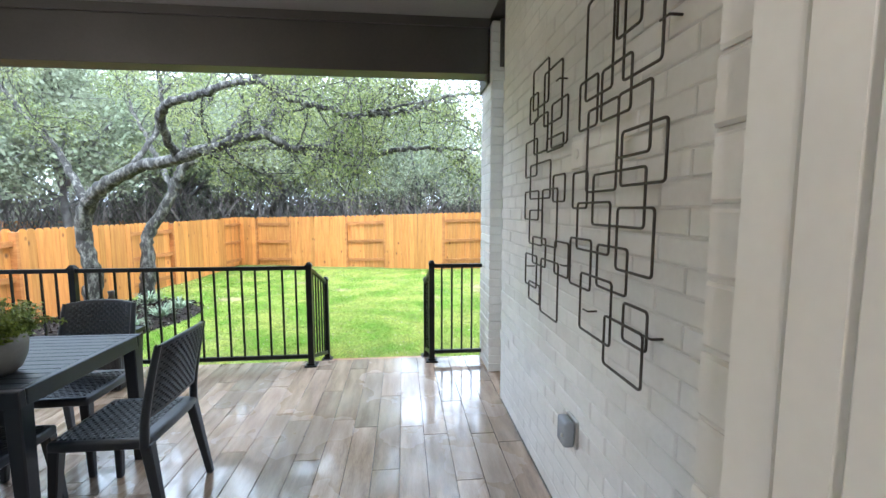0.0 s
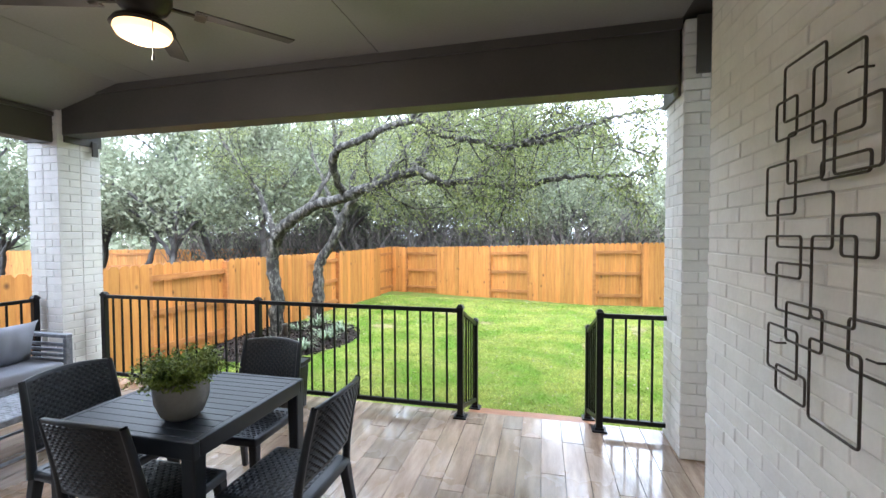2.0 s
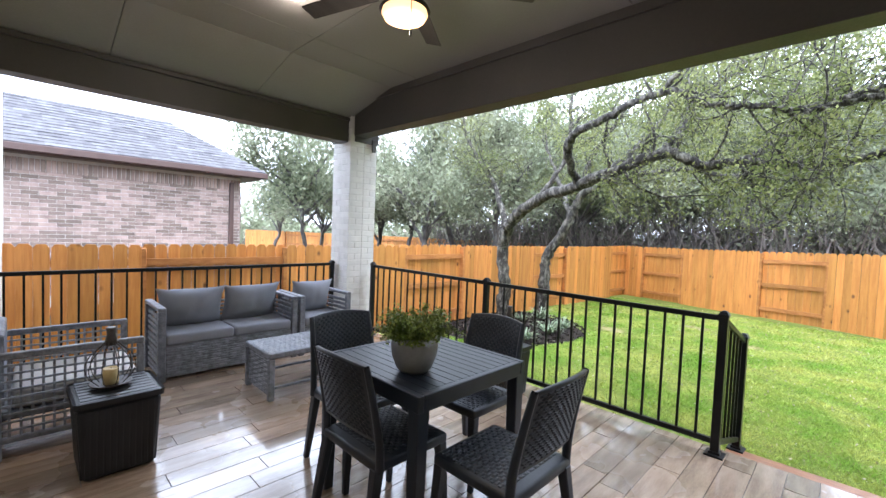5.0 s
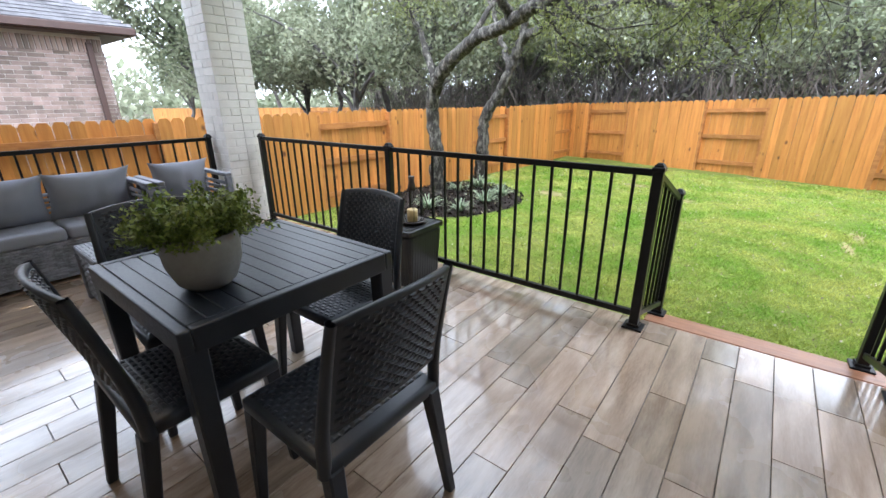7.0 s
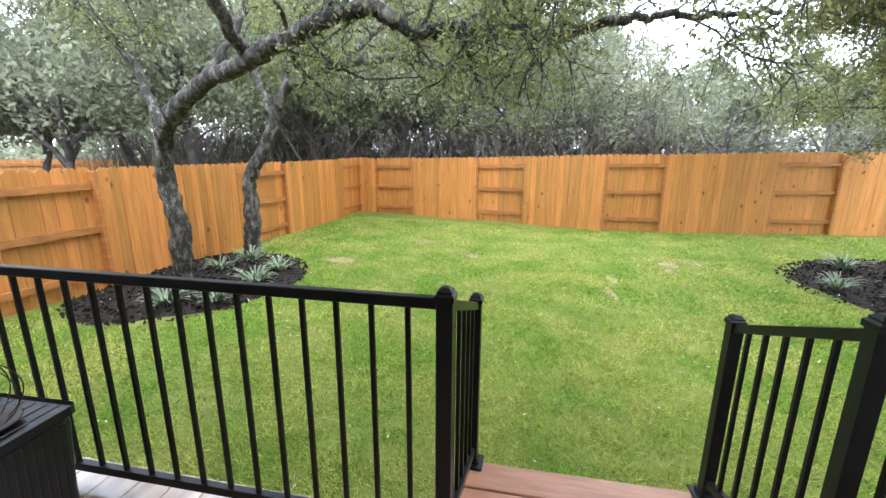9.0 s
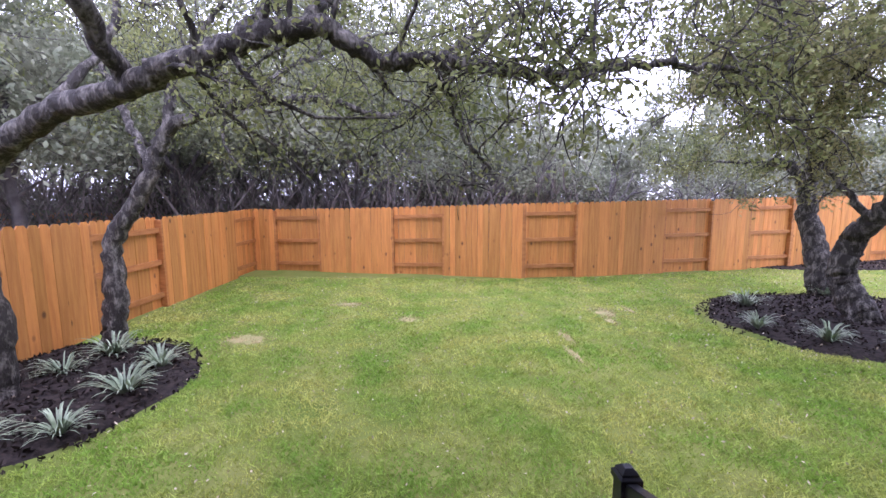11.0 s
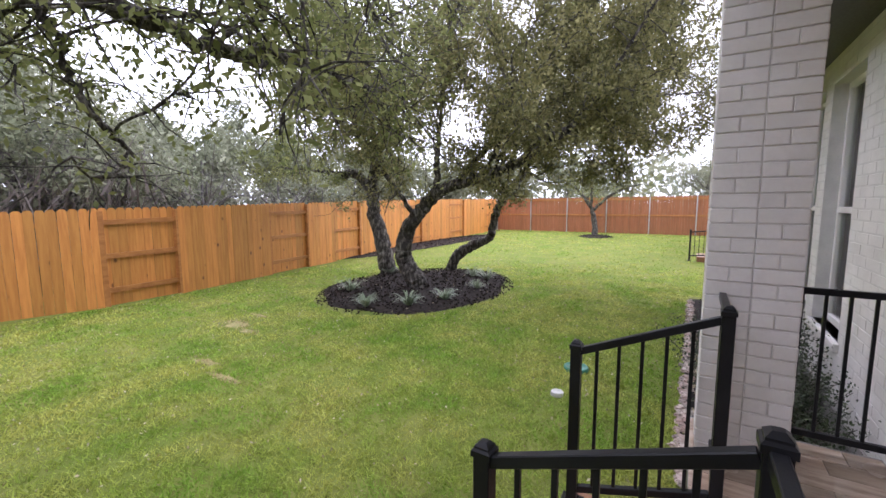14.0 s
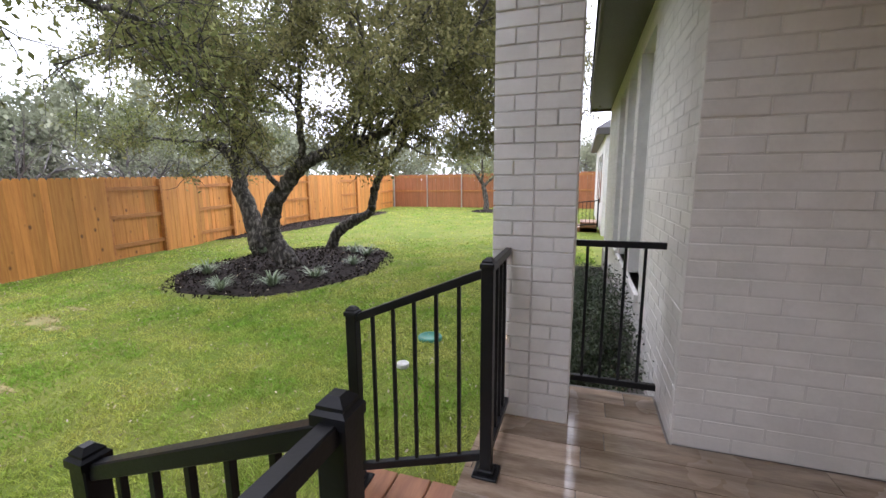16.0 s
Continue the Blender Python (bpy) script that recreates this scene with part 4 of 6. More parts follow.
rng = np.random.default_rng(8)
WORN = [(1.85, 10.2, 0.24, 0.42), (1.72, 9.72, 0.12, 0.32), (0.72, 9.05, 0.11, 0.4), (0.58, 8.45, 0.08, 0.42), (2.35, 10.4, 0.08, 0.4), (-2.58, 11.1, 0.46, 0.2), (-1.5, 10.08, 0.24, 0.2), (-3.7, 9.3, 0.42, 0.28)]


def worn(x, y):
    s = np.zeros(len(x))
    for a, b, c, d in WORN:
        s = np.maximum(s, 1.25 - np.hypot((x - a) / c, (y - b) / d))
    return s


def in_yard(x, y):
    ok = (y > EDGE_Y + 0.05) & (y < 13.15 + np.abs(x - 1.5) * 0.12) & (x > fx(y) + 0.12) & ~((x > 0.62) & (y < 4.1)) & ~((np.abs(x + 0.28) < 0.64) & (y < 4.62))
    ok |= (x > 7.7) & (x < 26.5) & (y > 3.3) & (y < 14.4)
    ok &= np.hypot((x + 5.2) / 1.42, (y - 7.8) / 1.65) > 1.0
    ok &= np.hypot((x - 5.8) / 2.62, (y - 9.35) / 1.95) > 1.0
    ok &= np.hypot((x - 14.0) / 6.3, (y - 14.4) / 0.95) > 1.0
    return ok


def grass(n, rmax, width, height, power):
    r = rmax * (rng.beta(1.5, 2.0, n) if power == 0.6 else rng.uniform(0, 1, n) ** power)
    a = rng.uniform(-0.25, math.pi + 0.25, n)
    x, y = -1.2 + r * np.cos(a), 4.0 + r * np.sin(a)
    k = in_yard(x, y)
    return x[k], y[k], r[k]


def blades(name, x, y, r, mat, label, hgt):
    n = len(x)
    a = rng.uniform(0, 2 * math.pi, n)
    w = 0.0032 + 0.0012 * r
    tuft = np.sin(x * 9.1 + 2.3 * np.sin(y * 6.7)) * np.sin(y * 10.3 + 1.9 * np.sin(x * 5.3))
    h = hgt * rng.uniform(0.5, 1.25, n) * (1 + 0.4 * tuft)
    lean = rng.normal(0, 0.9, (n, 2)) * h[:, None]
    z = np.full(n, GROUND - 0.006)
    v = np.stack([np.stack([x - w * np.cos(a), y - w * np.sin(a), z], 1), np.stack([x + w * np.cos(a), y + w * np.sin(a), z], 1),
                  np.stack([x + lean[:, 0], y + lean[:, 1], z + h], 1)], 1).reshape(-1, 3)
    tagged(bulk(name, v, np.arange(3 * n).reshape(-1, 3), mat), label, "grass", kind="stuff")


gx, gy, gr = (np.concatenate(q) for q in zip(grass(440000, 13, 0, 0, 0.6), grass(160000, 29, 0, 0, 0.55)))
wear = worn(gx, gy) + rng.normal(0, 0.22, len(gx)) + 0.25 * np.sin(gx * 2.1 + 1.3 * np.sin(gy * 1.7)) * np.sin(gy * 1.9 + 0.7)
dry = wear > 0.5
thin = dry & (rng.uniform(0, 1, len(gx)) < 0.1)
blades("grass", gx[~dry], gy[~dry], gr[~dry], "blade_green", "mown green lawn grass", 0.036)
blades("dry_grass", gx[dry & ~thin], gy[dry & ~thin], gr[dry & ~thin], "straw", "worn straw-coloured patches in the lawn", 0.026)
for a, b, c, d in WORN:
    bm = bmesh.new()
    rings = [[bm.verts.new((0, 0, 0.0))]]
    for i in range(1, 5):
        rings.append([bm.verts.new((0.7 * c * i / 4 * math.cos(q * math.pi / 12) * (1 + 0.8 * noise.noise(Vector((a + 2 * math.cos(q * math.pi / 12), b + math.sin(q * math.pi / 12), i * 0.2)))),
                                    0.7 * d * i / 4 * math.sin(q * math.pi / 12) * (1 + 0.8 * noise.noise(Vector((b + 2 * math.cos(q * math.pi / 12), a + math.sin(q * math.pi / 12), i * 0.2)))), -0.012 if i == 4 else 0)) for q in range(24)])
    for q in range(24):
        bm.faces.new((rings[0][0], rings[1][q], rings[1][(q + 1) % 24]))
        for i in range(1, 4):
            bm.faces.new((rings[i][q], rings[i + 1][q], rings[i + 1][(q + 1) % 24], rings[i][(q + 1) % 24]))
    ob = tagged(new("worn_patch", mesh_of("worn_patch", bm, "thatch")), "bare straw-coloured worn patch in the lawn", "lawn", kind="structure")
    ob.location = (a, b, GROUND + 0.006)
k = rng.uniform(0, 1, (5200, 2)) * np.array((17, 10)) + np.array((-6, 4.2))
k = k[in_yard(k[:, 0], k[:, 1])]
v, f = leaves_at(rng, np.c_[k, np.full(len(k), GROUND + 0.035)], 0.03, 0.006)
tagged(bulk("lawn_litter", v, f, "dry_leaf"), "pale fallen oak leaves scattered on the lawn", "leaves", kind="stuff")


def liriope():
    t = thing("ornamental_grass", "arching pale-striped grass clump in the dark mulch", "plant", (0, 0, -50), group="grass clumps in the beds")
    bm = bmesh.new()
    rg = random.Random(4)
    for i in range(70):
        a, reach, h = rg.uniform(0, 6.283), rg.uniform(0.12, 0.3), rg.uniform(0.12, 0.3)
        c, s = math.cos(a), math.sin(a)
        prev = None
        for k in range(5):
            u = k / 4
            r, z, w = reach * u, h * (1.9 * u - 1.25 * u * u), 0.008 * (1 - u) ** 0.6 + 0.001
            pair = [bm.verts.new((c * r - s * w + 0.02 * c, s * r + c * w + 0.02 * s, z)), bm.verts.new((c * r + s * w + 0.02 * c, s * r - c * w + 0.02 * s, z))]
            if prev:
                bm.faces.new((prev[0], prev[1], pair[1], pair[0]))
            prev = pair
    part("leaves", bm, "liriope", t)
    return t


clump = liriope()
spots = [(-4.3, 6.98), (-4.25, 7.68), (-4.28, 8.33), (-5.2, 8.17), (-5.05, 8.72), (-4.8, 6.77), (3.65, 9.13), (4.45, 10.27), (4.1, 8.5), (4.8, 8.15), (6.0, 8.06), (7.1, 8.35), (7.3, 8.8), (6.6, 10.9)]
for k, (x, y) in enumerate(spots):
    m = pose(x, y, GROUND + 0.03, 0, 0, k * 77)
    if k == 0:
        clump.matrix_world = m
    else:
        c = copy_thing(clump, m)
        s = 1.0 + 0.4 * ((k * 37) % 10) / 10
        c.scale = (s, s, s)

for k, (x, y, h) in enumerate(((1.75, 3.6, 0.75), (2.35, 3.55, 0.95), (3.0, 3.6, 0.85), (3.9, 3.6, 0.8))):
    rg = np.random.default_rng(40 + k)
    t = thing("garden_shrub", "feathery dark green shrub beside the house wall", "shrub", (x, y, GROUND), group="shrubs by the house")
    tv, tf, cs = [], [], []
    for _ in range(46):
        d = Vector((rg.normal(0, 0.5), rg.normal(0, 0.5), 1.0))
        br = wander(rg, Vector((0, 0, 0.0)), d, h * rg.uniform(0.55, 1.1), 6, 0.05, 0.15)
        tube(br, 0.006, 0.002, 3, tv, tf)
        for p in br[2:]:
            cs += [tuple(p)] * 44
    bulk("stems", tv, tf, "bark_far", t)
    v, f = leaves_at(rg, cs, 0.03, 0.055)
    tagged(bulk("foliage", v, f, "shrub", t), kind="stuff")
bm = bmesh.new()
box(bm, 1.2, 3.165, GROUND - 0.1, 7.4, 4.12, GROUND + 0.02)
structure("house_bed", bm, "mulch", "narrow mulch strip along the house wall", "bed")
rg = np.random.default_rng(3)
c = rg.uniform(0, 1, (1500, 3)) * np.array((4.0, 0.85, 0.01)) + np.array((1.2, 3.2, GROUND + 0.03))
v, f = leaves_at(rg, c, 0.06, 0.005)
tagged(bulk("leaf_mulch", v, f, "dry_leaf"), "brown leaf mulch beside the house wall", "mulch", kind="stuff")
rg = np.random.default_rng(31)
pv, pf = [], []
for _ in range(420):
    c = Vector((rg.uniform(1.15, 7.2), rg.normal(4.1, 0.022), GROUND + 0.02))
    r = rg.uniform(0.018, 0.045)
    k = len(pv)
    ax = [Vector(rg.normal(0, 1, 3)).normalized() for _ in range(3)]
    for h, rad in ((-0.5, 0.55), (0.0, 1.0), (0.5, 0.6)):
        for j in range(6):
            a = j * math.pi / 3 + h
            pv.append(c + Vector((r * rad * math.cos(a) * 1.2, r * rad * math.sin(a), r * h)) + ax[j % 3] * r * 0.12)
    for i in range(2):
        for j in range(6):
            pf.append((k + i * 6 + j, k + i * 6 + (j + 1) % 6, k + i * 6 + 6 + (j + 1) % 6, k + i * 6 + 6 + j))
    pf += [(k + 12, k + 13, k + 14, k + 15), (k + 12, k + 15, k + 16, k + 17)]
M["pebble"] = material("river_pebble", (0.42, 0.36, 0.31), (0.30, 0.2, 0.16), 0.6, 5, bump=0.2, island=0.4)
tagged(bulk("pebble_edging", pv, pf, "pebble"), "pinkish river pebbles edging the bed by the house", "pebbles", kind="stuff")
for nm, lab, x, y, r, col in (("valve_lid", "round green plastic valve lid set in the lawn", 2.8, 5.18, 0.13, (0.05, 0.24, 0.17)), ("cleanout_cap", "small round white drain cap in the lawn", 2.06, 5.187, 0.06, (0.6, 0.6, 0.57))):
    bm = bmesh.new()
    lathe(bm, [(r * 1.05, -0.08), (r * 1.05, 0.03), (r, 0.04), (r * 0.85, 0.042), (r * 0.8, 0.035)], 28)
    t = thing(nm, lab, "lid", (x, y, GROUND))
    part("lid", bm, material(nm + "_plastic", col, None, 0.5, 10), t, "", True)

# ---- doors, windows, lamps ----
jamb = thing("door_frame", "white grooved frame of the sliding patio doors", "door frame", (0, 0, 0), kind="structure")
for k, (y0, y1, x) in enumerate(((0.27, 0.31, 0.236), (0.315, 0.36, 0.246), (0.365, 0.41, 0.252), (0.415, 0.468, 0.262))):
    bm = bmesh.new()
    box(bm, x, y0, 0, 0.308, y1, 2.42, 0.004)
    part("jamb_strip", bm, "white", jamb)
bm = bmesh.new()
box(bm, -3.6, 0.27, 2.3, 0.236, 0.345, 2.42, 0.004)
part("head", bm, "white", jamb)
bm = bmesh.new()
box(bm, -3.6, 0.27, -0.02, 0.236, 0.345, 0.012, 0.003)
part("sill_track", bm, "bronze", jamb, "dark metal sill track")


def sliding_panel(x1, w, y0, label):
    """A glazed sliding panel whose meeting edge stands at x1."""
    t = thing("sliding_door", label, "door", (x1, y0, 0.014), kind="structure")
    bm = bmesh.new()
    box(bm, -0.075, 0, 0, 0, 0.044, 2.28, 0.002)
    part("stile", bm, "stile", t)
    bm = bmesh.new()
    box(bm, 0, 0.001, 0, 0.003, 0.0115, 2.28)
    part("weatherstrip", bm, "black", t, "black pile weatherstrip")
    bm = bmesh.new()
    box(bm, 0, 0.0125, 0, 0.002, 0.044, 2.28, 0.0008)
    part("edge_strip", bm, "white", t)
    for nm, a, b in (("top_rail", 2.21, 2.28), ("bottom_rail", 0.0, 0.1)):
        bm = bmesh.new()
        box(bm, -w + 0.05, 0.002, a, -0.075, 0.042, b, 0.003)
        part(nm, bm, "stile", t)
    bm = bmesh.new()
    box(bm, -w, 0, 0, -w + 0.05, 0.045, 2.28, 0.004)
    part("stile", bm, "stile", t)
    bm = bmesh.new()
    box(bm, -w + 0.05, 0.018, 0.1, -0.075, 0.026, 2.21)
    g = part("pane", bm, GLASS, t)
    g.visible_shadow = False
    bm = bmesh.new()
    for r, q, z in ((0.011, 0.005, 1.215), (0.011, 0.005, 1.305)):
        cyl(bm, (0.001, 0.03, z), (q, 0.03, z), r, n=16)
    box(bm, 0.001, 0.019, 1.215, 0.005, 0.041, 1.305, 0.0008)
    for z in (1.215, 1.305):
        cyl(bm, (0.005, 0.03, z), (0.0065, 0.03, z), 0.004, n=10)
    box(bm, 0.005, 0.025, 1.24, 0.009, 0.035, 1.28, 0.001)
    part("latch", bm, "metal", t, "worn steel latch plate")
    return t


sliding_panel(-0.19, 1.18, 0.291, "open glazed sliding patio door with a cream stile")
sliding_panel(-1.35, 1.12, 0.291, "fixed glazed patio door panel with a cream stile")
sliding_panel(-2.44, 1.16, 0.291, "fixed glazed patio door panel with a cream stile")

for k, (a, b) in enumerate(WINS):
    t = thing("window", "tall white single-hung window in the painted brick wall", "window", (a, 3.0, 0.36), kind="structure", group="house windows")
    w, h = b - a, 2.04
    for nm, q in (("frame", (0, 0, 0, 0.05, 0.06, h)), ("frame", (w - 0.05, 0, 0, w, 0.06, h)), ("frame", (0.05, 0, h - 0.05, w - 0.05, 0.06, h)), ("frame", (0.05, 0, 0, w - 0.05, 0.06, 0.06)), ("meeting_rail", (0.05, 0.005, 0.95, w - 0.05, 0.065, 1.0))):
        bm = bmesh.new()
        box(bm, *q, 0.004)
        part(nm, bm, "white", t)
    for z0, z1, y in ((0.06, 0.95, 0.03), (1.0, h - 0.05, 0.02)):
        bm = bmesh.new()
        box(bm, 0.05, y, z0, w - 0.05, y + 0.006, z1)
        part("pane", bm, GLASS, t)
    bm = bmesh.new()
    box(bm, -0.04, 0.05, -0.07, w + 0.04, 0.19, 0.0, 0.006)
    part("sill", bm, "brick_far", t)
    bm = bmesh.new()
    box(bm, 0.02, -0.07, 0.0, w - 0.02, -0.055, h)
    part("blind", bm, "white", t)

bm = bmesh.new()
box(bm, WALL_X + 0.6, 2.9, 2.62, 7.6, 3.52, 2.66, 0.004)
box(bm, WALL_X + 0.6, 3.52, 2.58, 7.6, 3.55, 2.78, 0.004)
box(bm, 7.6, 0.5, 2.58, 7.65, 3.55, 2.78)
structure("eave", bm, "beam", "dark painted eave along the house wall", "eave")
bm = bmesh.new()
vs = [bm.verts.new(p) for p in ((WALL_X + 0.6, 3.57, 2.79), (7.65, 3.57, 2.79), (7.65, -2, 5.2), (WALL_X + 0.6, -2, 5.2), (WALL_X + 0.6, 3.57, 2.76), (7.65, 3.57, 2.76), (7.65, -2, 5.1), (WALL_X + 0.6, -2, 5.1))]
for q in ((0, 1, 2, 3), (7, 6, 5, 4), (0, 4, 5, 1), (1, 5, 6, 2), (2, 6, 7, 3), (3, 7, 4, 0)):
    bm.faces.new([vs[i] for i in q])
structure("roof_house", bm, "shingle", "grey shingle roof of the house", "roof")
bm = bmesh.new()
box(bm, WALL_X + 0.03, 3.13, -0.75, 7.6, 3.175, -0.1)
structure("foundation", bm, "concrete", "bare concrete foundation strip", "foundation")

# far wing of the house with its own small stair
t = thing("house_wing", "white brick house wing with a dark eave further along", "house", (12.5, 0, GROUND))
bm = bmesh.new()
box(bm, 0, -2, 0, 9, 3.0, 3.1)
part("wall", bm, "mortar", t)
brick_face(t, (9, 3.004, 0), 180, 9.0, 0.3, 3.1, False)
brick_face(t, (-0.004, 3.0, 0), 270, 5.0, 0.3, 3.1, False)
bm = bmesh.new()
box(bm, -0.25, -2.2, 3.1, 9.3, 3.3, 3.3, 0.01)
part("eave", bm, "beam", t)
bm = bmesh.new()
vs = [bm.verts.new(p) for p in ((-0.25, 3.3, 3.3), (9.3, 3.3, 3.3), (9.3, -2.2, 3.3), (-0.25, -2.2, 3.3), (2.2, 0.5, 5.2), (6.8, 0.5, 5.2))]
for q in ((0, 1, 5, 4), (2, 3, 4, 5), (3, 0, 4), (1, 2, 5), (3, 2, 1, 0)):
    bm.faces.new([vs[i] for i in q])
part("roof", bm, "shingle", t)
for x in (1.2, 2.6, 4.2):
    bm = bmesh.new()
    box(bm, x, 2.99, 0.9, x + 0.85, 3.02, 2.7, 0.004)
    wf = part("window", bm, "white", t)
    bm = bmesh.new()
    box(bm, x + 0.06, 3.012, 0.96, x + 0.79, 3.026, 2.64)
    part("pane", bm, material("dark_pane", (0.05, 0.06, 0.065), None, 0.08, 2, bump=0), wf)
railing("small black railing by the far wooden steps", (13.2, 3.1), (13.2, 4.2), [(0.0, -0.3, 0.6), (1.0, -0.45, 0.5)], 0.58, 0.45, -0.2, -0.3, 9)
t = thing("wooden_step", "small reddish wooden stair by the far house wing", "step", (13.3, 3.1, GROUND))
for k in range(2):
    bm = bmesh.new()
    box(bm, 0, 0, 0.0, 1.1, 0.9 - k * 0.35, 0.17 * (k + 1), 0.01)
    part("tread", bm, "step", t)

# recessed lamp and ceiling fan
t = thing("ceiling_light", "lit round recessed lamp in the patio ceiling", "lamp", (-3.13, 2.03, 3.0))
bm = bmesh.new()
lathe(bm, [(0.095, 0.0), (0.095, -0.008), (0.07, -0.01), (0.07, 0.0)], 32)
part("trim_ring", bm, "white", t, "", True)
bm = bmesh.new()
lathe(bm, [(0.069, -0.003), (0.069, -0.009), (0.04, -0.012)], 32)
part("lens", bm, "lamp_on", t, "glowing warm lens", True)

for x in (-0.9, -3.2):
    t = thing("ceiling_light", "lit round recessed lamp in the indoor ceiling", "lamp", (x, -1.6, 2.9))
    bm = bmesh.new()
    lathe(bm, [(0.069, -0.002), (0.069, -0.009), (0.04, -0.012)], 32)
    part("lens", bm, "lamp_on", t, "glowing warm lens", True)

fan = thing("ceiling_fan", "dark bronze ceiling fan with five blades and a lit bowl", "fan", (-1.93, 2.04, 3.0))
bm = bmesh.new()
lathe(bm, [(0.065, 0), (0.065, -0.03), (0.045, -0.07), (0.02, -0.08)], 24)
part("canopy", bm, "bronze", fan, "", True)
bm = bmesh.new()
cyl(bm, (0, 0, -0.08), (0, 0, -0.3), 0.012)
part("downrod", bm, "bronze", fan, "", True)
bm = bmesh.new()
lathe(bm, [(0.03, -0.28), (0.09, -0.31), (0.115, -0.34), (0.115, -0.4), (0.09, -0.44), (0.06, -0.46), (0.07, -0.49), (0.11, -0.5), (0.125, -0.525)], 28)
motor = part("motor", bm, "bronze", fan, "", True)
for k in range(5):
    a = radians(52 + 72 * k)
    bm = bmesh.new()
    box(bm, 0.1, -0.012, -0.41, 0.24, 0.012, -0.398, 0.003)
    box(bm, 0.2, -0.04, -0.41, 0.25, 0.04, -0.4, 0.003)
    bmesh.ops.rotate(bm, verts=bm.verts, matrix=Matrix.Rotation(a, 3, "Z"))
    part("blade_arm", bm, "bronze", motor)
    bm = bmesh.new()
    box(bm, 0.2, -0.055, -0.004, 0.66, 0.055, 0.004, 0.003)
    for v in bm.verts:
        if v.co.x > 0.5:
            v.co.y *= 1.25
        if v.co.x > 0.64:
            v.co.y *= 0.75
    bmesh.ops.rotate(bm, verts=bm.verts, matrix=Matrix.Rotation(radians(12), 3, "X"))
    bmesh.ops.translate(bm, verts=bm.verts, vec=(0, 0, -0.393))
    bmesh.ops.rotate(bm, verts=bm.verts, matrix=Matrix.Rotation(a, 3, "Z"))
    part("blade", bm, "blade", fan)
bm = bmesh.new()
lathe(bm, [(0.108, -0.525), (0.112, -0.54), (0.1, -0.562), (0.06, -0.58), (0.02, -0.586)], 32)
part("light_bowl", bm, "lamp_on", fan, "glowing warm glass bowl", True)
bm = bmesh.new()
cyl(bm, (0.12, -0.06, -0.5), (0.12, -0.06, -0.68), 0.0025, n=6)
cyl(bm, (0.12, -0.06, -0.68), (0.12, -0.06, -0.7), 0.005, n=8)
part("pull_chain", bm, "bronze", fan)
for nm, loc, e, r in (("fan_lamp", (-1.93, 2.04, 2.36), 7, 0.1), ("downlight", (-3.13, 2.03, 2.96), 4.5, 0.07), ("indoor_lamp", (-0.9, -1.6, 2.8), 16, 0.1), ("indoor_lamp", (-3.2, -1.6, 2.8), 14, 0.1)):
    ld = bpy.data.lights.new(nm, "POINT")
    ld.energy, ld.shadow_soft_size, ld.color = e, r, (1.0, 0.84, 0.66)
    new(nm, ld).location = loc

# ---- pillar heads and wall things ----
for x, y, lab, boards in ((-5.28, 3.63, "dark trim boards round the head of a brick pillar by the sofa",
                           ((-0.02, -0.022, 2.5, 0.34, -0.002, 3.0), (0.412, 0.05, 2.5, 0.432, 0.41, 3.0), (0.432, 0.3, 2.4, 0.45, 0.36, 2.56))),
                          (WALL_X + 0.012, 3.64, "dark trim boards round the head of a brick pillar by the house",
                           ((0.07, -0.022, 2.62, 0.41, -0.002, 3.0), (0.16, -0.044, 2.74, 0.41, -0.022, 3.0), (-0.022, 0.05, 2.5, -0.002, 0.41, 3.0)))):
    t = thing("pillar_trim", lab, "trim", (x, y, 0), kind="structure", group="pillar heads")
    for q in boards:
        bm = bmesh.new()
        box(bm, *q, 0.004)
        part("trim_board", bm, "beam", t)

FAR_ART = [(2.32, 2.16, 2.09, 1.96), (2.16, 2.1, 1.93, 1.85), (2.37, 2.04, 2.24, 1.9), (2.05, 1.93, 1.86, 1.73), (2.29, 1.91, 2.09, 1.73), (2.11, 1.78, 1.9, 1.72), (2.43, 1.81, 2.24, 1.62), (2.36, 1.68, 2.05, 1.5), (2.43, 1.54, 2.2, 1.39),
           (2.36, 1.44, 2.15, 1.26), (2.14, 1.54, 1.94, 1.27), (2.01, 1.6, 1.87, 1.48), (2.28, 1.3, 2.08, 1.16), (1.97, 1.3, 1.81, 1.15), (2.4, 1.2, 2.21, 1.03), (2.35, 1.05, 2.17, 0.95), (2.14, 1.2, 1.91, 0.93)]
NEAR_ART = [(1.68, 2.2, 1.48, 1.85), (1.42, 2.25, 1.22, 1.85), (1.46, 2.22, 1.32, 1.99), (1.74, 1.93, 1.59, 1.75), (1.55, 1.92, 1.36, 1.75), (1.66, 1.81, 1.44, 1.51), (1.43, 1.81, 1.25, 1.61), (1.41, 1.69, 1.18, 1.52), (1.77, 1.59, 1.64, 1.45),
            (1.6, 1.57, 1.27, 1.39), (1.72, 1.47, 1.46, 1.29), (1.42, 1.45, 1.22, 1.25), (1.78, 1.33, 1.59, 1.14), (1.55, 1.32, 1.35, 1.17), (1.67, 1.2, 1.43, 0.98), (1.36, 1.15, 1.23, 1.03), (1.47, 1.08, 1.24, 0.91)]
M["rod"] = material("dark_bronze_rod", (0.035, 0.028, 0.024), (0.06, 0.05, 0.042), 0.45, 12, metal=0.3)


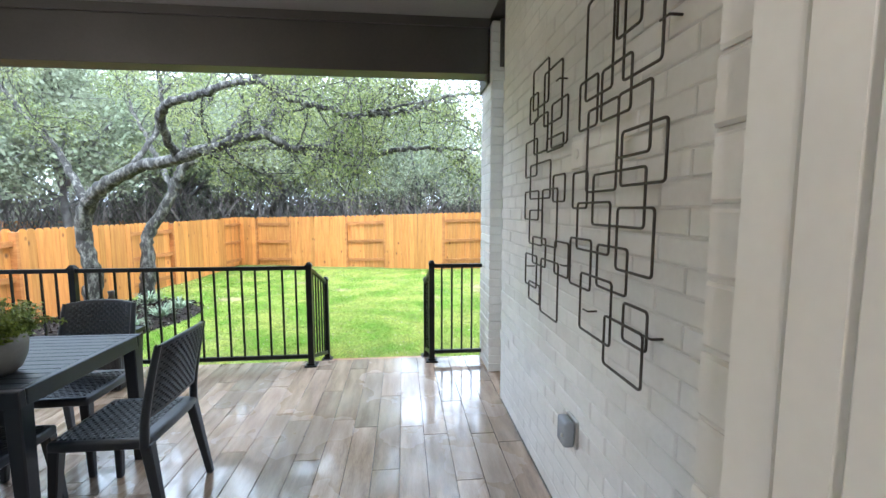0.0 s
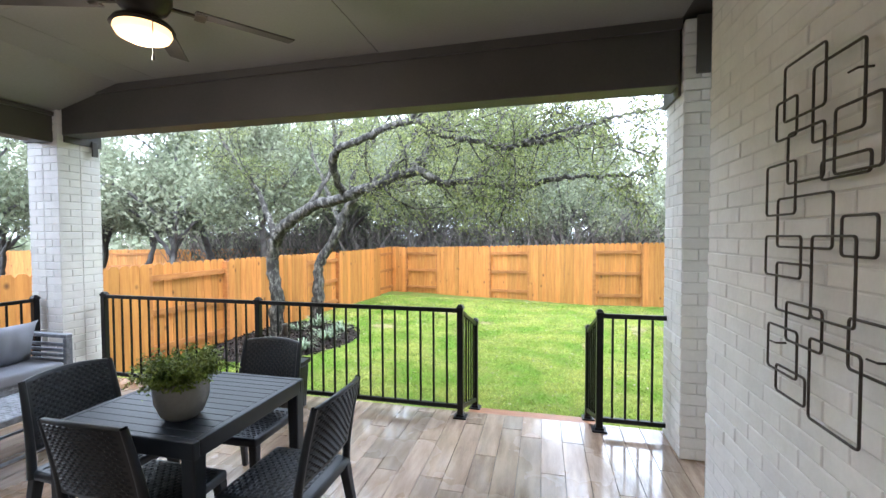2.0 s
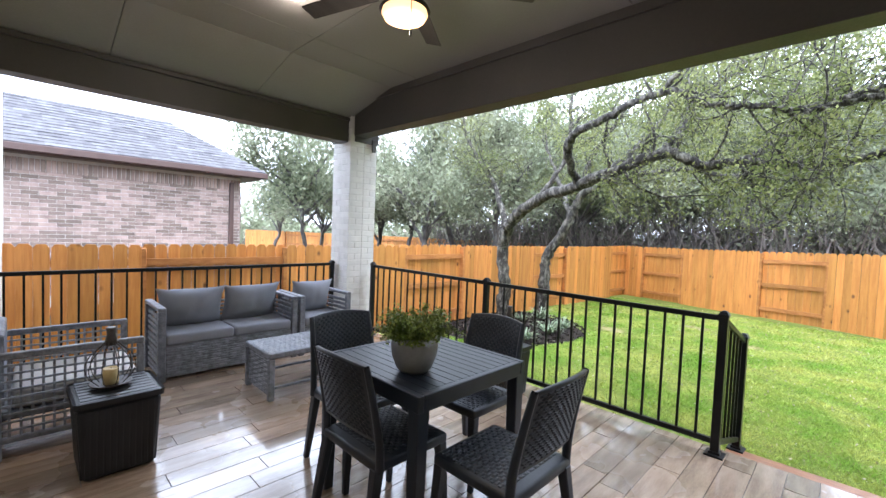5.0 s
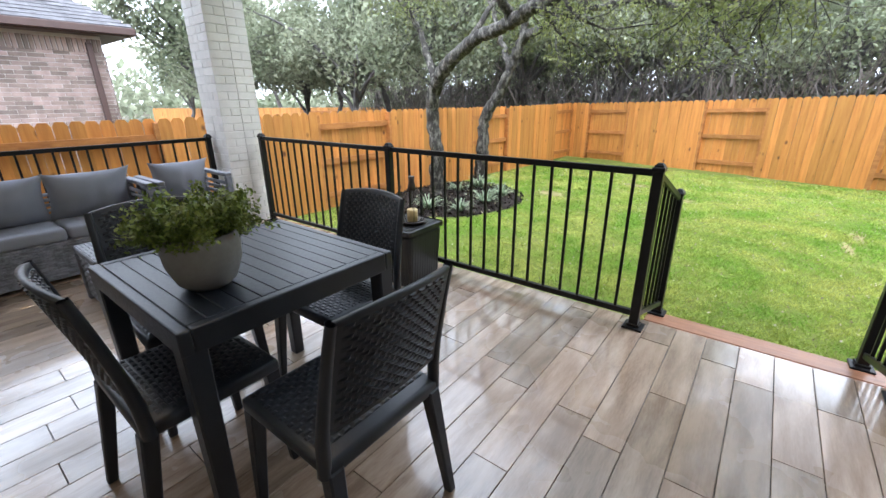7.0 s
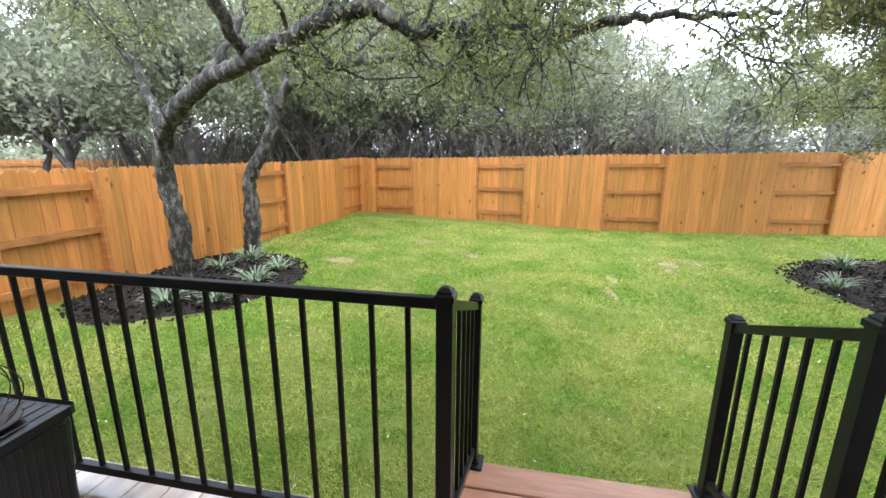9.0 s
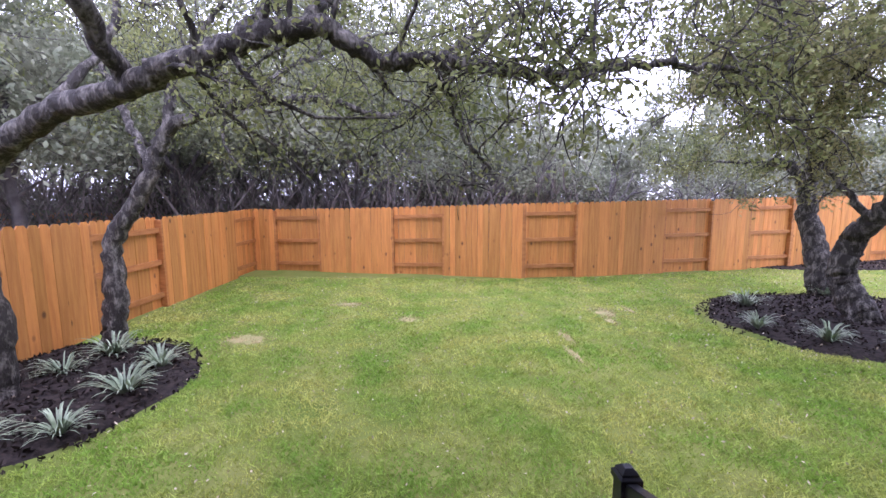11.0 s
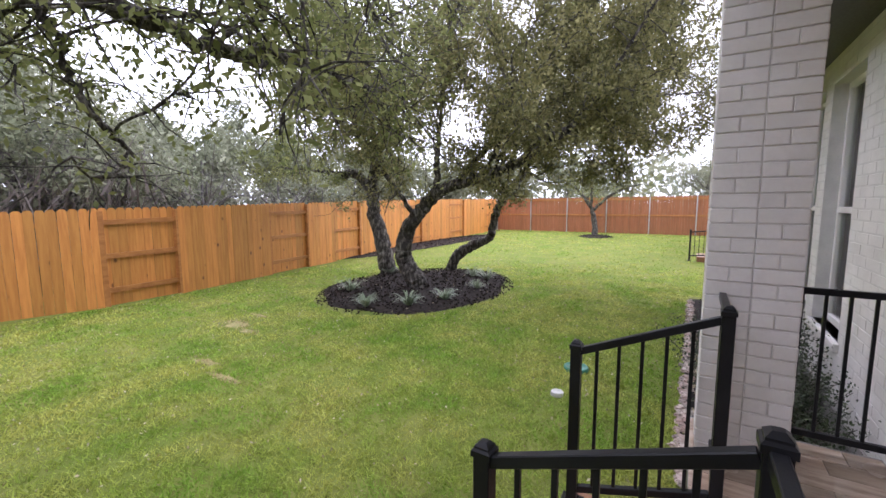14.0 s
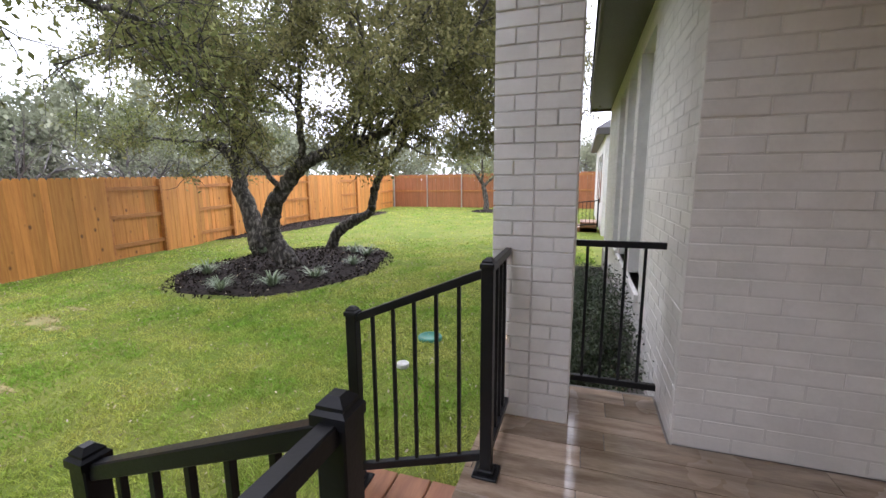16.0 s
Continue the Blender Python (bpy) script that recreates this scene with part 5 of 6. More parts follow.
def rod_loop(bm, y0, z0, y1, z1, x):
    """A rectangle of round rod with rounded corners, in the plane x."""
    r, n = 0.014, 4
    pts = []
    for cy_, cz_, a0 in ((y1 + r, z0 - r, 90), (y0 - r, z0 - r, 0), (y0 - r, z1 + r, 270), (y1 + r, z1 + r, 180)):
        pts += [(cy_ + r * math.cos(radians(a0 + 90 - 90 * k / n)), cz_ + r * math.sin(radians(a0 + 90 - 90 * k / n))) for k in range(n + 1)]
    m, rr, k = len(pts), 0.0048, 6
    ring = []
    for i, (y, z) in enumerate(pts):
        dy, dz = pts[(i + 1) % m][0] - pts[i - 1][0], pts[(i + 1) % m][1] - pts[i - 1][1]
        q = math.hypot(dy, dz) or 1
        ny, nz = -dz / q, dy / q
        ring.append([bm.verts.new((x + rr * math.cos(2 * math.pi * j / k), y + ny * rr * math.sin(2 * math.pi * j / k), z + nz * rr * math.sin(2 * math.pi * j / k))) for j in range(k)])
    for i in range(m):
        for j in range(k):
            bm.faces.new((ring[i][j], ring[i][(j + 1) % k], ring[(i + 1) % m][(j + 1) % k], ring[(i + 1) % m][j]))


for rects, pegs in ((FAR_ART, ((1.95, 2.02), (2.35, 1.13), (1.85, 1.2))), (NEAR_ART, ((1.19, 1.95), (1.6, 1.06), (1.2, 1.08)))):
    oy, oz = sum(r[0] for r in rects) / len(rects), rects[-1][3]
    t = thing("wall_art", "dark bronze wall sculpture of overlapping rounded rectangles", "wall art", (WALL_X - 0.035, oy + 0.02, oz), group="wall sculptures")
    for k, (y0, z0, y1, z1) in enumerate(rects):
        bm = bmesh.new()
        rod_loop(bm, y0 - oy, z0 - oz, y1 - oy, z1 - oz, 0.005 * (k % 2))
        part("rod_rectangle", bm, "rod", t, "", True)
    for y, z in pegs:
        bm = bmesh.new()
        cyl(bm, (0, y - oy, z - oz), (0.036, y - oy, z - oz), 0.004, n=8)
        cyl(bm, (0, y - oy, z - oz), (0, y - oy + 0.04, z - oz), 0.0035, n=8)
        part("peg", bm, "rod", t)

t = thing("outlet_cover", "clear plastic weatherproof outlet cover on the brick wall", "outlet", (WALL_X, 1.79, 0.43))
bm = bmesh.new()
box(bm, -0.012, -0.05, 0, 0.004, 0.05, 0.125, 0.003)
part("back_plate", bm, "metal", t)
M["smoke"] = material("cloudy_plastic", (0.33, 0.36, 0.4), (0.28, 0.31, 0.35), 0.2, 6, bump=0.02)
bm = bmesh.new()
box(bm, -0.06, -0.045, 0.006, -0.012, 0.045, 0.119, 0.012, 2)
part("cover", bm, "smoke", t, "cloudy hinged cover", True)
bm = bmesh.new()
cyl(bm, (-0.062, -0.03, 0.06), (-0.068, -0.03, 0.06), 0.008, n=10)
part("lock_tab", bm, "metal", t)
t = thing("wall_box", "pale blank electrical cover plate on the brick wall", "cover plate", (WALL_X, 1.8, 1.612))
bm = bmesh.new()
box(bm, -0.02, -0.06, 0, 0.004, 0.06, 0.115, 0.006, 2)
part("plate", bm, "brick", t)
bm = bmesh.new()
cyl(bm, (-0.02, 0, 0.0575), (-0.024, 0, 0.0575), 0.02, n=16)
part("knockout", bm, "brick", t)

# ---- furniture ----
M["resin"] = material("anthracite_resin", (0.011, 0.0165, 0.026), (0.017, 0.024, 0.036), 0.4, 5, bump=0.1, fine=90)
M["wicker"] = material("grey_wicker", (0.225, 0.24, 0.275), (0.12, 0.13, 0.15), 0.5, 20, bump=0.3, fine=80, island=0.22)
M["cushion"] = material("grey_cushion_cloth", (0.235, 0.247, 0.285), (0.20, 0.212, 0.245), 0.85, 3, bump=0.25, fine=260)
M["pot"] = material("grey_fibre_pot", (0.30, 0.30, 0.295), (0.24, 0.24, 0.235), 0.6, 7, bump=0.15)
M["fern"] = material("fern_leaf", (0.12, 0.20, 0.03), (0.20, 0.26, 0.05), 0.5, 6, bump=0, island=0.4)
M["candle"] = material("cream_candle", (0.62, 0.50, 0.25), (0.55, 0.43, 0.2), 0.5, 9, bump=0.05)
M["cube"] = material("black_resin_box", (0.010, 0.0115, 0.0145), (0.016, 0.018, 0.022), 0.4, 8, bump=0.15)
M["soil"] = material("potting_soil", (0.03, 0.025, 0.02), None, 0.9, 20)


def weave(bm, origin, u, v, nu, nv, bulge=0.004, gap=0.12):
    """A basket weave of little pillowed strips over the plane that origin, u and v span."""
    o, u, v = Vector(origin), Vector(u), Vector(v)
    n = u.cross(v).normalized()
    for i in range(nu):
        for j in range(nv):
            h = bulge * (0.75 + 0.25 * math.sin(i * 7.3 + j * 3.1))
            k = 0.5 * (j % 2)
            a, b = max(0, (i - k + gap * 0.5) / nu), (i + 1 - k - gap * 0.5) / nu
            c, d = (j + gap) / nv, (j + 1 - gap) / nv
            q = [bm.verts.new(o + u * s + v * w) for s, w in ((a, c), (b, c), (b, d), (a, d))]
            m = [bm.verts.new(o + u * s + v * w + n * h) for s, w in ((a * 0.75 + b * 0.25, c * 0.8 + d * 0.2), (a * 0.25 + b * 0.75, c * 0.8 + d * 0.2), (a * 0.25 + b * 0.75, c * 0.2 + d * 0.8), (a * 0.75 + b * 0.25, c * 0.2 + d * 0.8))]
            bm.faces.new(m)
            for k in range(4):
                bm.faces.new((q[k], q[(k + 1) % 4], m[(k + 1) % 4], m[k]))


def taper_leg(bm, top, foot, a, b):
    """A square leg from top to foot, a and b half wide."""
    t, f = Vector(top), Vector(foot)
    r = [[bm.verts.new(c + Vector((x * s, y * s, 0))) for x, y in ((-1, -1), (1, -1), (1, 1), (-1, 1))] for c, s in ((f, b), (t, a))]
    for i in range(4):
        bm.faces.new((r[0][i], r[0][(i + 1) % 4], r[1][(i + 1) % 4], r[1][i]))
    bm.faces.new(r[0][::-1]), bm.faces.new(r[1])
    bmesh.ops.bevel(bm, geom=list({e for ring in r for v in ring for e in v.link_edges}), offset=0.005, segments=1, affect="EDGES")


def dining_chair():
    t = thing("dining_chair", "anthracite resin dining chair with a woven-pattern seat and back", "chair", (-1.33, 2.195, 0), 90, "chairs round the table")
    sw, sd, sh = 0.218, 0.2, 0.445
    bm = bmesh.new()
    box(bm, -sw, -sd, sh - 0.05, sw, sd + 0.02, sh, 0.015, 3)
    seat = part("seat", bm, "resin", t, "", True)
    bm = bmesh.new()
    weave(bm, (-sw + 0.02, -sd + 0.05, sh + 0.001), (2 * sw - 0.04, 0, 0), (0, 2 * sd - 0.05, 0), 11, 18, 0.005)
    part("seat_weave", bm, "resin", seat)
    for x in (-1, 1):
        bm = bmesh.new()
        taper_leg(bm, (x * (sw - 0.025), sd - 0.008, sh - 0.04), (x * (sw - 0.002), sd + 0.02, 0), 0.024, 0.015)
        part("leg", bm, "resin", t)
        bm = bmesh.new()
        taper_leg(bm, (x * (sw - 0.025), -sd + 0.02, sh - 0.03), (x * (sw - 0.002), -sd - 0.045, 0), 0.024, 0.016)
        part("leg", bm, "resin", t)

    def backp(s, h):
        """A point on the curved back: s from -1 to 1, h from 0 to 1."""
        return Vector((s * (sw - 0.005 - 0.014 * h), -sd + 0.02 - 0.075 * h ** 1.3 - 0.035 * (1 - s * s) * (0.3 + 0.7 * h), sh + 0.02 + 0.39 * h + 0.018 * (1 - s * s) * h))
    for x in (-1, 1):
        line = [backp(x, k / 8) + Vector((0, 0, -0.06 if k == 0 else 0)) for k in range(9)]
        v, f = [], []
        tube(line, 0.02, 0.014, 8, v, f)
        bm = bmesh.new()
        vv = [bm.verts.new(p) for p in v]
        for q in f:
            bm.faces.new([vv[i] for i in q])
        part("back_post", bm, "resin", t, "", True)
    nx, nz = 10, 22
    for nm, hgt in (("backrest", 0.0),):
        bm = bmesh.new()
        g = [[[bm.verts.new(backp(-0.97 + 1.94 * i / nx, 0.16 + 0.84 * j / nz) + Vector((0, o, 0))) for i in range(nx + 1)] for j in range(nz + 1)] for o in (0.009, -0.009)]
        for j in range(nz):
            for i in range(nx):
                bm.faces.new((g[0][j][i], g[0][j][i + 1], g[0][j + 1][i + 1], g[0][j + 1][i]))
                bm.faces.new((g[1][j][i], g[1][j + 1][i], g[1][j + 1][i + 1], g[1][j][i + 1]))
        for i in range(nx):
            for j in (0, nz):
                bm.faces.new((g[0][j][i], g[0][j][i + 1], g[1][j][i + 1], g[1][j][i]))
        back = part(nm, bm, "resin", t, "", True)
    bm = bmesh.new()
    for j in range(1, nz - 1):
        for i in range(nx):
            off = 0.5 if j % 2 else 0.0
            s0, s1 = -0.9 + 1.8 * (i + off * 0.9 + 0.06) / (nx + 0.5), -0.9 + 1.8 * (i + off * 0.9 + 0.86) / (nx + 0.5)
            h0, h1 = 0.16 + 0.84 * (j + 0.12) / nz, 0.16 + 0.84 * (j + 0.88) / nz
            for o in (1, -1):
                q = [bm.verts.new(backp(s, h) + Vector((0, o * 0.009, 0))) for s, h in ((s0, h0), (s1, h0), (s1, h1), (s0, h1))]
                sm, sn, hm, hn = s0 * 0.7 + s1 * 0.3, s0 * 0.3 + s1 * 0.7, h0 * 0.7 + h1 * 0.3, h0 * 0.3 + h1 * 0.7
                m = [bm.verts.new(backp(s, h) + Vector((0, o * 0.0145, 0))) for s, h in ((sm, hm), (sn, hm), (sn, hn), (sm, hn))]
                bm.faces.new(m)
                for k in range(4):
                    bm.faces.new((q[k], q[(k + 1) % 4], m[(k + 1) % 4], m[k]))
    part("back_weave", bm, "resin", back)
    return t


chair = dining_chair()
for x, y, r in ((-1.855, 1.943, 0), (-2.345, 2.145, -92), (-1.92, 2.645, 181)):
    copy_thing(chair, pose(x, y, 0, 0, 0, r))

t = thing("dining_table", "square anthracite resin table with a slatted top", "table", (-1.9, 2.233, 0))
H, A = 0.735, 0.383
for k in range(13):
    y0 = -A + 0.035 + k * (2 * A - 0.07) / 13
    bm = bmesh.new()
    box(bm, -A + 0.035, y0 + 0.0008, H - 0.02, A - 0.035, y0 + (2 * A - 0.07) / 13 - 0.0008, H - 0.001, 0.002)
    part("slat", bm, "resin", t)
for q in ((-A, -A, A, -A + 0.035), (-A, A - 0.035, A, A), (-A, -A + 0.035, -A + 0.035, A - 0.035), (A - 0.035, -A + 0.035, A, A - 0.035)):
    bm = bmesh.new()
    box(bm, q[0], q[1], H - 0.075, q[2], q[3], H, 0.006, 2)
    part("apron", bm, "resin", t)
bm = bmesh.new()
box(bm, -A + 0.035, -A + 0.035, H - 0.03, A - 0.035, A - 0.035, H - 0.02)
part("panel", bm, "resin", t)
for x in (-1, 1):
    for y in (-1, 1):
        bm = bmesh.new()
        taper_leg(bm, (x * (A - 0.034), y * (A - 0.034), H - 0.06), (x * (A - 0.03), y * (A - 0.03), 0), 0.033, 0.026)
        part("leg", bm, "resin", t)

t = thing("potted_plant", "feathery green fern in a round grey pot on the table", "plant", (-1.77, 2.045, 0.737))
bm = bmesh.new()
lathe(bm, [(0.062, 0), (0.085, 0.02), (0.108, 0.08), (0.113, 0.13), (0.106, 0.17), (0.1, 0.172), (0.1, 0.15)], 32)
pot = part("pot", bm, "pot", t, "", True)
bm = bmesh.new()
lathe(bm, [(0.02, 0.148), (0.099, 0.15), (0.03, 0.158)], 24)
part("soil", bm, "soil", pot)
rg = np.random.default_rng(21)
sv, sf, cs = [], [], []
for k in range(120):
    a = rg.uniform(0, 6.283)
    d = Vector((math.cos(a) * rg.uniform(0.1, 0.7), math.sin(a) * rg.uniform(0.1, 0.7), rg.uniform(0.3, 1.1)))
    p = Vector((math.cos(a), math.sin(a), 0)) * rg.uniform(0.0, 0.07) + Vector((0, 0, 0.15))
    br = wander(rg, p, d, rg.uniform(0.09, 0.175), 6, -0.16, 0.1)
    tube(br, 0.0018, 0.0008, 3, sv, sf)
    for i in range(1, 7):
        cs += [tuple(br[i])] * 14
bulk("stems", sv, sf, "fern", t)
v, f = leaves_at(rg, cs, 0.019, 0.011)
tagged(bulk("fronds", v, f, "fern", t), kind="stuff")


def pillow(w, h, d):
    """A stuffed pillow: x wide, z high, pinched at the rim with pointed corners."""
    bm = bmesh.new()
    n = 20
    g = []
    for o in (1, -1):
        rows = []
        for j in range(n + 1):
            row = []
            for i in range(n + 1):
                u, v_ = 2 * i / n - 1, 2 * j / n - 1
                f = max(0, (1 - u * u) * (1 - v_ * v_)) ** 0.62
                f *= 1 - 0.16 * math.exp(-((u - 0.15 * v_) / 0.12) ** 2) * (0.4 + 0.6 * (v_ > 0) * v_)
                f += 0.05 * math.sin(5 * u + 3 * v_) * (1 - f) * (1 - abs(u) ** 6) * (1 - abs(v_) ** 6)
                pin = 1 - 0.15 * (1 - abs(u) ** 2.5) * abs(v_) ** 2
                pim = 1 - 0.12 * (1 - abs(v_) ** 2.5) * abs(u) ** 2
                row.append(bm.verts.new((u * w / 2 * pim, o * d / 2 * f * (1 + 0.08 * noise.noise(Vector((u * 2, v_ * 2, o)))), v_ * h / 2 * pin)))
            rows.append(row)
        g.append(rows)
    for o, rows in enumerate(g):
        for j in range(n):
            for i in range(n):
                bm.faces.new((rows[j][i], rows[j][i + 1], rows[j + 1][i + 1], rows[j + 1][i]))
    bmesh.ops.remove_doubles(bm, verts=bm.verts, dist=0.0005)
    return bm


def wicker_seat(name, label, category, at, length, seats, group):
    """A wicker seat along local y from 0 to length; its front looks along +x, its back is at x=0."""
    D, AH, AW = 0.57, 0.65, 0.06
    t = thing(name, label, category, at, 0, group)
    bm = bmesh.new()
    box(bm, 0.05, AW, 0.03, D - 0.02, length - AW, 0.31, 0.01)
    base = part("base", bm, "wicker", t)
    bm = bmesh.new()
    weave(bm, (D - 0.018, AW, 0.03), (0, length - 2 * AW, 0), (0, 0, 0.28), int((length - 2 * AW) / 0.11), 13, 0.006, 0.1)
    part("front_weave", bm, "wicker", base)
    for y0 in (0, length - AW):
        bm = bmesh.new()
        box(bm, 0.0, y0, AH - 0.035, D, y0 + AW, AH, 0.008, 2)
        box(bm, D - 0.04, y0, 0, D, y0 + AW, AH - 0.035, 0.006)
        box(bm, 0.0, y0, 0, 0.04, y0 + AW, AH - 0.035, 0.006)
        arm = part("arm", bm, "wicker", t)
        for k in range(11):
            bm = bmesh.new()
            z = 0.03 + k * 0.05
            box(bm, 0.04, y0 + 0.02, z, D - 0.04, y0 + AW - 0.02, z + 0.033, 0.006)
            part("arm_slat", bm, "wicker", arm)
    for k in range(7):
        bm = bmesh.new()
        z = 0.32 + k * 0.042
        box(bm, 0.01, AW, z, 0.03, length - AW, z + 0.025, 0.005)
        part("back_slat", bm, "wicker", t)
    n = seats
    cw = (length - 2 * AW) / n
    for k in range(n):
        bm = bmesh.new()
        box(bm, 0.05, AW + k * cw + 0.004, 0.31, D - 0.005, AW + (k + 1) * cw - 0.004, 0.405, 0.028, 3)
        for v in bm.verts:
            u = (v.co.y - AW - k * cw) / cw * 2 - 1
            if v.co.z > 0.37:
                v.co.z += 0.012 * (1 - u * u)
        part("seat_cushion", bm, "cushion", t, "grey box cushion", True)
    return t


wicker_seat("wicker_sofa", "grey wicker two-seat sofa with grey cushions by the railing", "sofa", (-5.03, 1.53, 0), 1.25, 2, "wicker lounge set")
wicker_seat("wicker_armchair", "grey wicker armchair with a grey cushion beside the sofa", "armchair", (-5.02, 2.80, 0), 0.63, 1, "wicker lounge set")
for k, (y, w, r) in enumerate(((1.87, 0.545, -2), (2.43, 0.545, 3), (3.12, 0.46, -2))):
    t = thing("throw_pillow", "grey stuffed back pillow leaning on the wicker seat", "pillow", (-4.85, y, 0.425), 90 + r, "grey back pillows")
    bm = pillow(w * 1.1, 0.425, 0.28)
    bmesh.ops.rotate(bm, verts=bm.verts, matrix=Matrix.Rotation(radians(17), 3, "X"))
    bmesh.ops.translate(bm, verts=bm.verts, vec=(0, 0, 0.15))
    part("cover", bm, "cushion", t, "", True)

t = thing("coffee_table", "low grey wicker coffee table in front of the sofa", "table", (-4.0, 2.08, 0))
W, L, H = 0.5, 0.82, 0.39
bm = bmesh.new()
box(bm, 0, 0, H - 0.05, W, L, H - 0.004, 0.008)
top = part("tabletop", bm, "wicker", t)
bm = bmesh.new()
weave(bm, (0.01, 0.01, H - 0.003), (W - 0.02, 0, 0), (0, L - 0.02, 0), 5, 36, 0.004, 0.1)
part("top_weave", bm, "wicker", top, "pale wet woven top")
for y in (0, L - 0.05):
    for x in (0, W - 0.04):
        bm = bmesh.new()
        box(bm, x, y, 0, x + 0.04, y + 0.05, H - 0.05, 0.006)
        part("leg", bm, "wicker", t)
    bm = bmesh.new()
    box(bm, 0.04, y + 0.015, 0.04, W - 0.04, y + 0.035, H - 0.05)
    pn = part("end_panel", bm, "wicker", t)
    bm = bmesh.new()
    weave(bm, (W - 0.04, y + 0.015, 0.04) if y else (0.04, y + 0.014, 0.04), (-(W - 0.08), 0, 0) if y else (W - 0.08, 0, 0), (0, 0, H - 0.09), 4, 16, 0.006, 0.1)
    part("end_weave", bm, "wicker", pn)
for x in (0.01, W - 0.03):
    bm = bmesh.new()
    box(bm, x, 0.05, 0.09, x + 0.02, L - 0.05, 0.11, 0.004)
    part("stretcher", bm, "wicker", t)


def storage_cube(x, y, r):
    t = thing("storage_cube", "black ribbed resin cube side table on the patio floor", "side table", (x, y, 0), r, "black side tables")
    bm = bmesh.new()
    box(bm, -0.19, -0.19, 0, 0.19, 0.19, 0.41, 0.035, 3)
    for v in bm.verts:
        k = 0.86 + 0.14 * v.co.z / 0.41
        v.co.x, v.co.y = v.co.x * k, v.co.y * k
    body = part("body", bm, "cube", t)
    for s in range(4):
        for k in range(11):
            u = -0.14 + 0.028 * k
            bm = bmesh.new()
            box(bm, u - 0.011, 0.152, 0.02, u + 0.011, 0.1662, 0.39, 0.002)
            for v in bm.verts:
                v.co.y += 0.024 * v.co.z / 0.41
            bmesh.ops.rotate(bm, verts=bm.verts, matrix=Matrix.Rotation(s * math.pi / 2, 3, "Z"))
            part("rib", bm, "cube", body)
    bm = bmesh.new()
    box(bm, -0.2, -0.2, 0.412, 0.2, 0.2, 0.44, 0.03, 3)
    lid = part("lid", bm, "cube", t)
    for k in range(7):
        bm = bmesh.new()
        box(bm, -0.165 + 0.05 * k - 0.019, -0.17, 0.44, -0.165 + 0.05 * k + 0.019, 0.17, 0.444, 0.002)
        part("lid_slat", bm, "cube", lid)
    return t


def lantern(x, y, z, r):
    t = thing("candle_lantern", "black wire teardrop lantern holding a cream pillar candle", "lantern", (x, y, z), r, "candle lanterns")
    bm = bmesh.new()
    lathe(bm, [(0.05, 0), (0.09, 0.012), (0.1, 0.024), (0.095, 0.026), (0.05, 0.014)], 28)
    part("dish", bm, "rod", t, "", True)
    prof = [(0.06, 0.015), (0.1, 0.06), (0.115, 0.12), (0.095, 0.18), (0.055, 0.225), (0.025, 0.26), (0.018, 0.3), (0.022, 0.33)]
    for k in range(10):
        a = 2 * math.pi * k / 10
        v, f = [], []
        tube(smooth_line([(q * math.cos(a), q * math.sin(a), h) for q, h in prof], 3), 0.0022, 0.0022, 5, v, f)
        bulk("wire", v, f, "rod", t, True)
    bm = bmesh.new()
    lathe(bm, [(0.03, 0.24), (0.027, 0.27), (0.02, 0.3), (0.024, 0.34), (0.018, 0.34)], 16)
    part("neck", bm, "rod", t, "", True)
    bm = bmesh.new()
    lathe(bm, [(0.037, 0.016), (0.038, 0.1), (0.034, 0.106), (0.03, 0.1)], 24)
    c = part("candle", bm, "candle", t, "", True)
    bm = bmesh.new()
    cyl(bm, (0, 0, 0.1), (0.002, 0, 0.115), 0.0012, n=6)
    part("wick", bm, "rod", c)


storage_cube(-3.27, 1.10, 1)
storage_cube(-2.435, 3.68, 2)
lantern(-3.29, 1.08, 0.444, 10)
lantern(-2.38, 3.69, 0.444, 30)

# rope-lattice armchair by the house wall
t = thing("lattice_armchair", "grey armchair with open rope-lattice arms and a pale cushion", "armchair", (-4.35, 0.6, 0))
for x in (0.0, 0.66):
    for nm, q in (("arm_rail", (x, 0, 0.58, x + 0.04, 0.7, 0.62)), ("bottom_rail", (x, 0, 0.1, x + 0.04, 0.7, 0.13)), ("post", (x, 0, 0, x + 0.04, 0.04, 0.58)), ("post", (x, 0.66, 0, x + 0.04, 0.7, 0.58))):
        bm = bmesh.new()
        box(bm, *q, 0.006)
        arm = part(nm, bm, "wicker", t)
    for k in range(13):
        y = 0.07 + k * 0.047
        bm = bmesh.new()
        box(bm, x + 0.012, y - 0.006, 0.13, x + 0.022, y + 0.006, 0.58)
        part("rope", bm, "wicker", t)
    for k in range(9):
        z = 0.17 + k * 0.047
        bm = bmesh.new()
        box(bm, x + 0.022, 0.04, z - 0.006, x + 0.032, 0.66, z + 0.006)
        part("rope", bm, "wicker", t)
bm = bmesh.new()
box(bm, 0.04, 0.02, 0.22, 0.66, 0.68, 0.27, 0.01)
part("seat_frame", bm, "wicker", t)
bm = bmesh.new()
box(bm, 0.05, 0.08, 0.27, 0.65, 0.68, 0.39, 0.03, 3)
M["pale"] = material("pale_cushion_cloth", (0.5, 0.49, 0.48), (0.44, 0.43, 0.42), 0.85, 4, bump=0.25, fine=200)
part("seat_cushion", bm, "pale", t, "pale grey cushion", True)
bm = bmesh.new()
box(bm, 0.05, 0.0, 0.3, 0.65, 0.05, 0.72, 0.01)
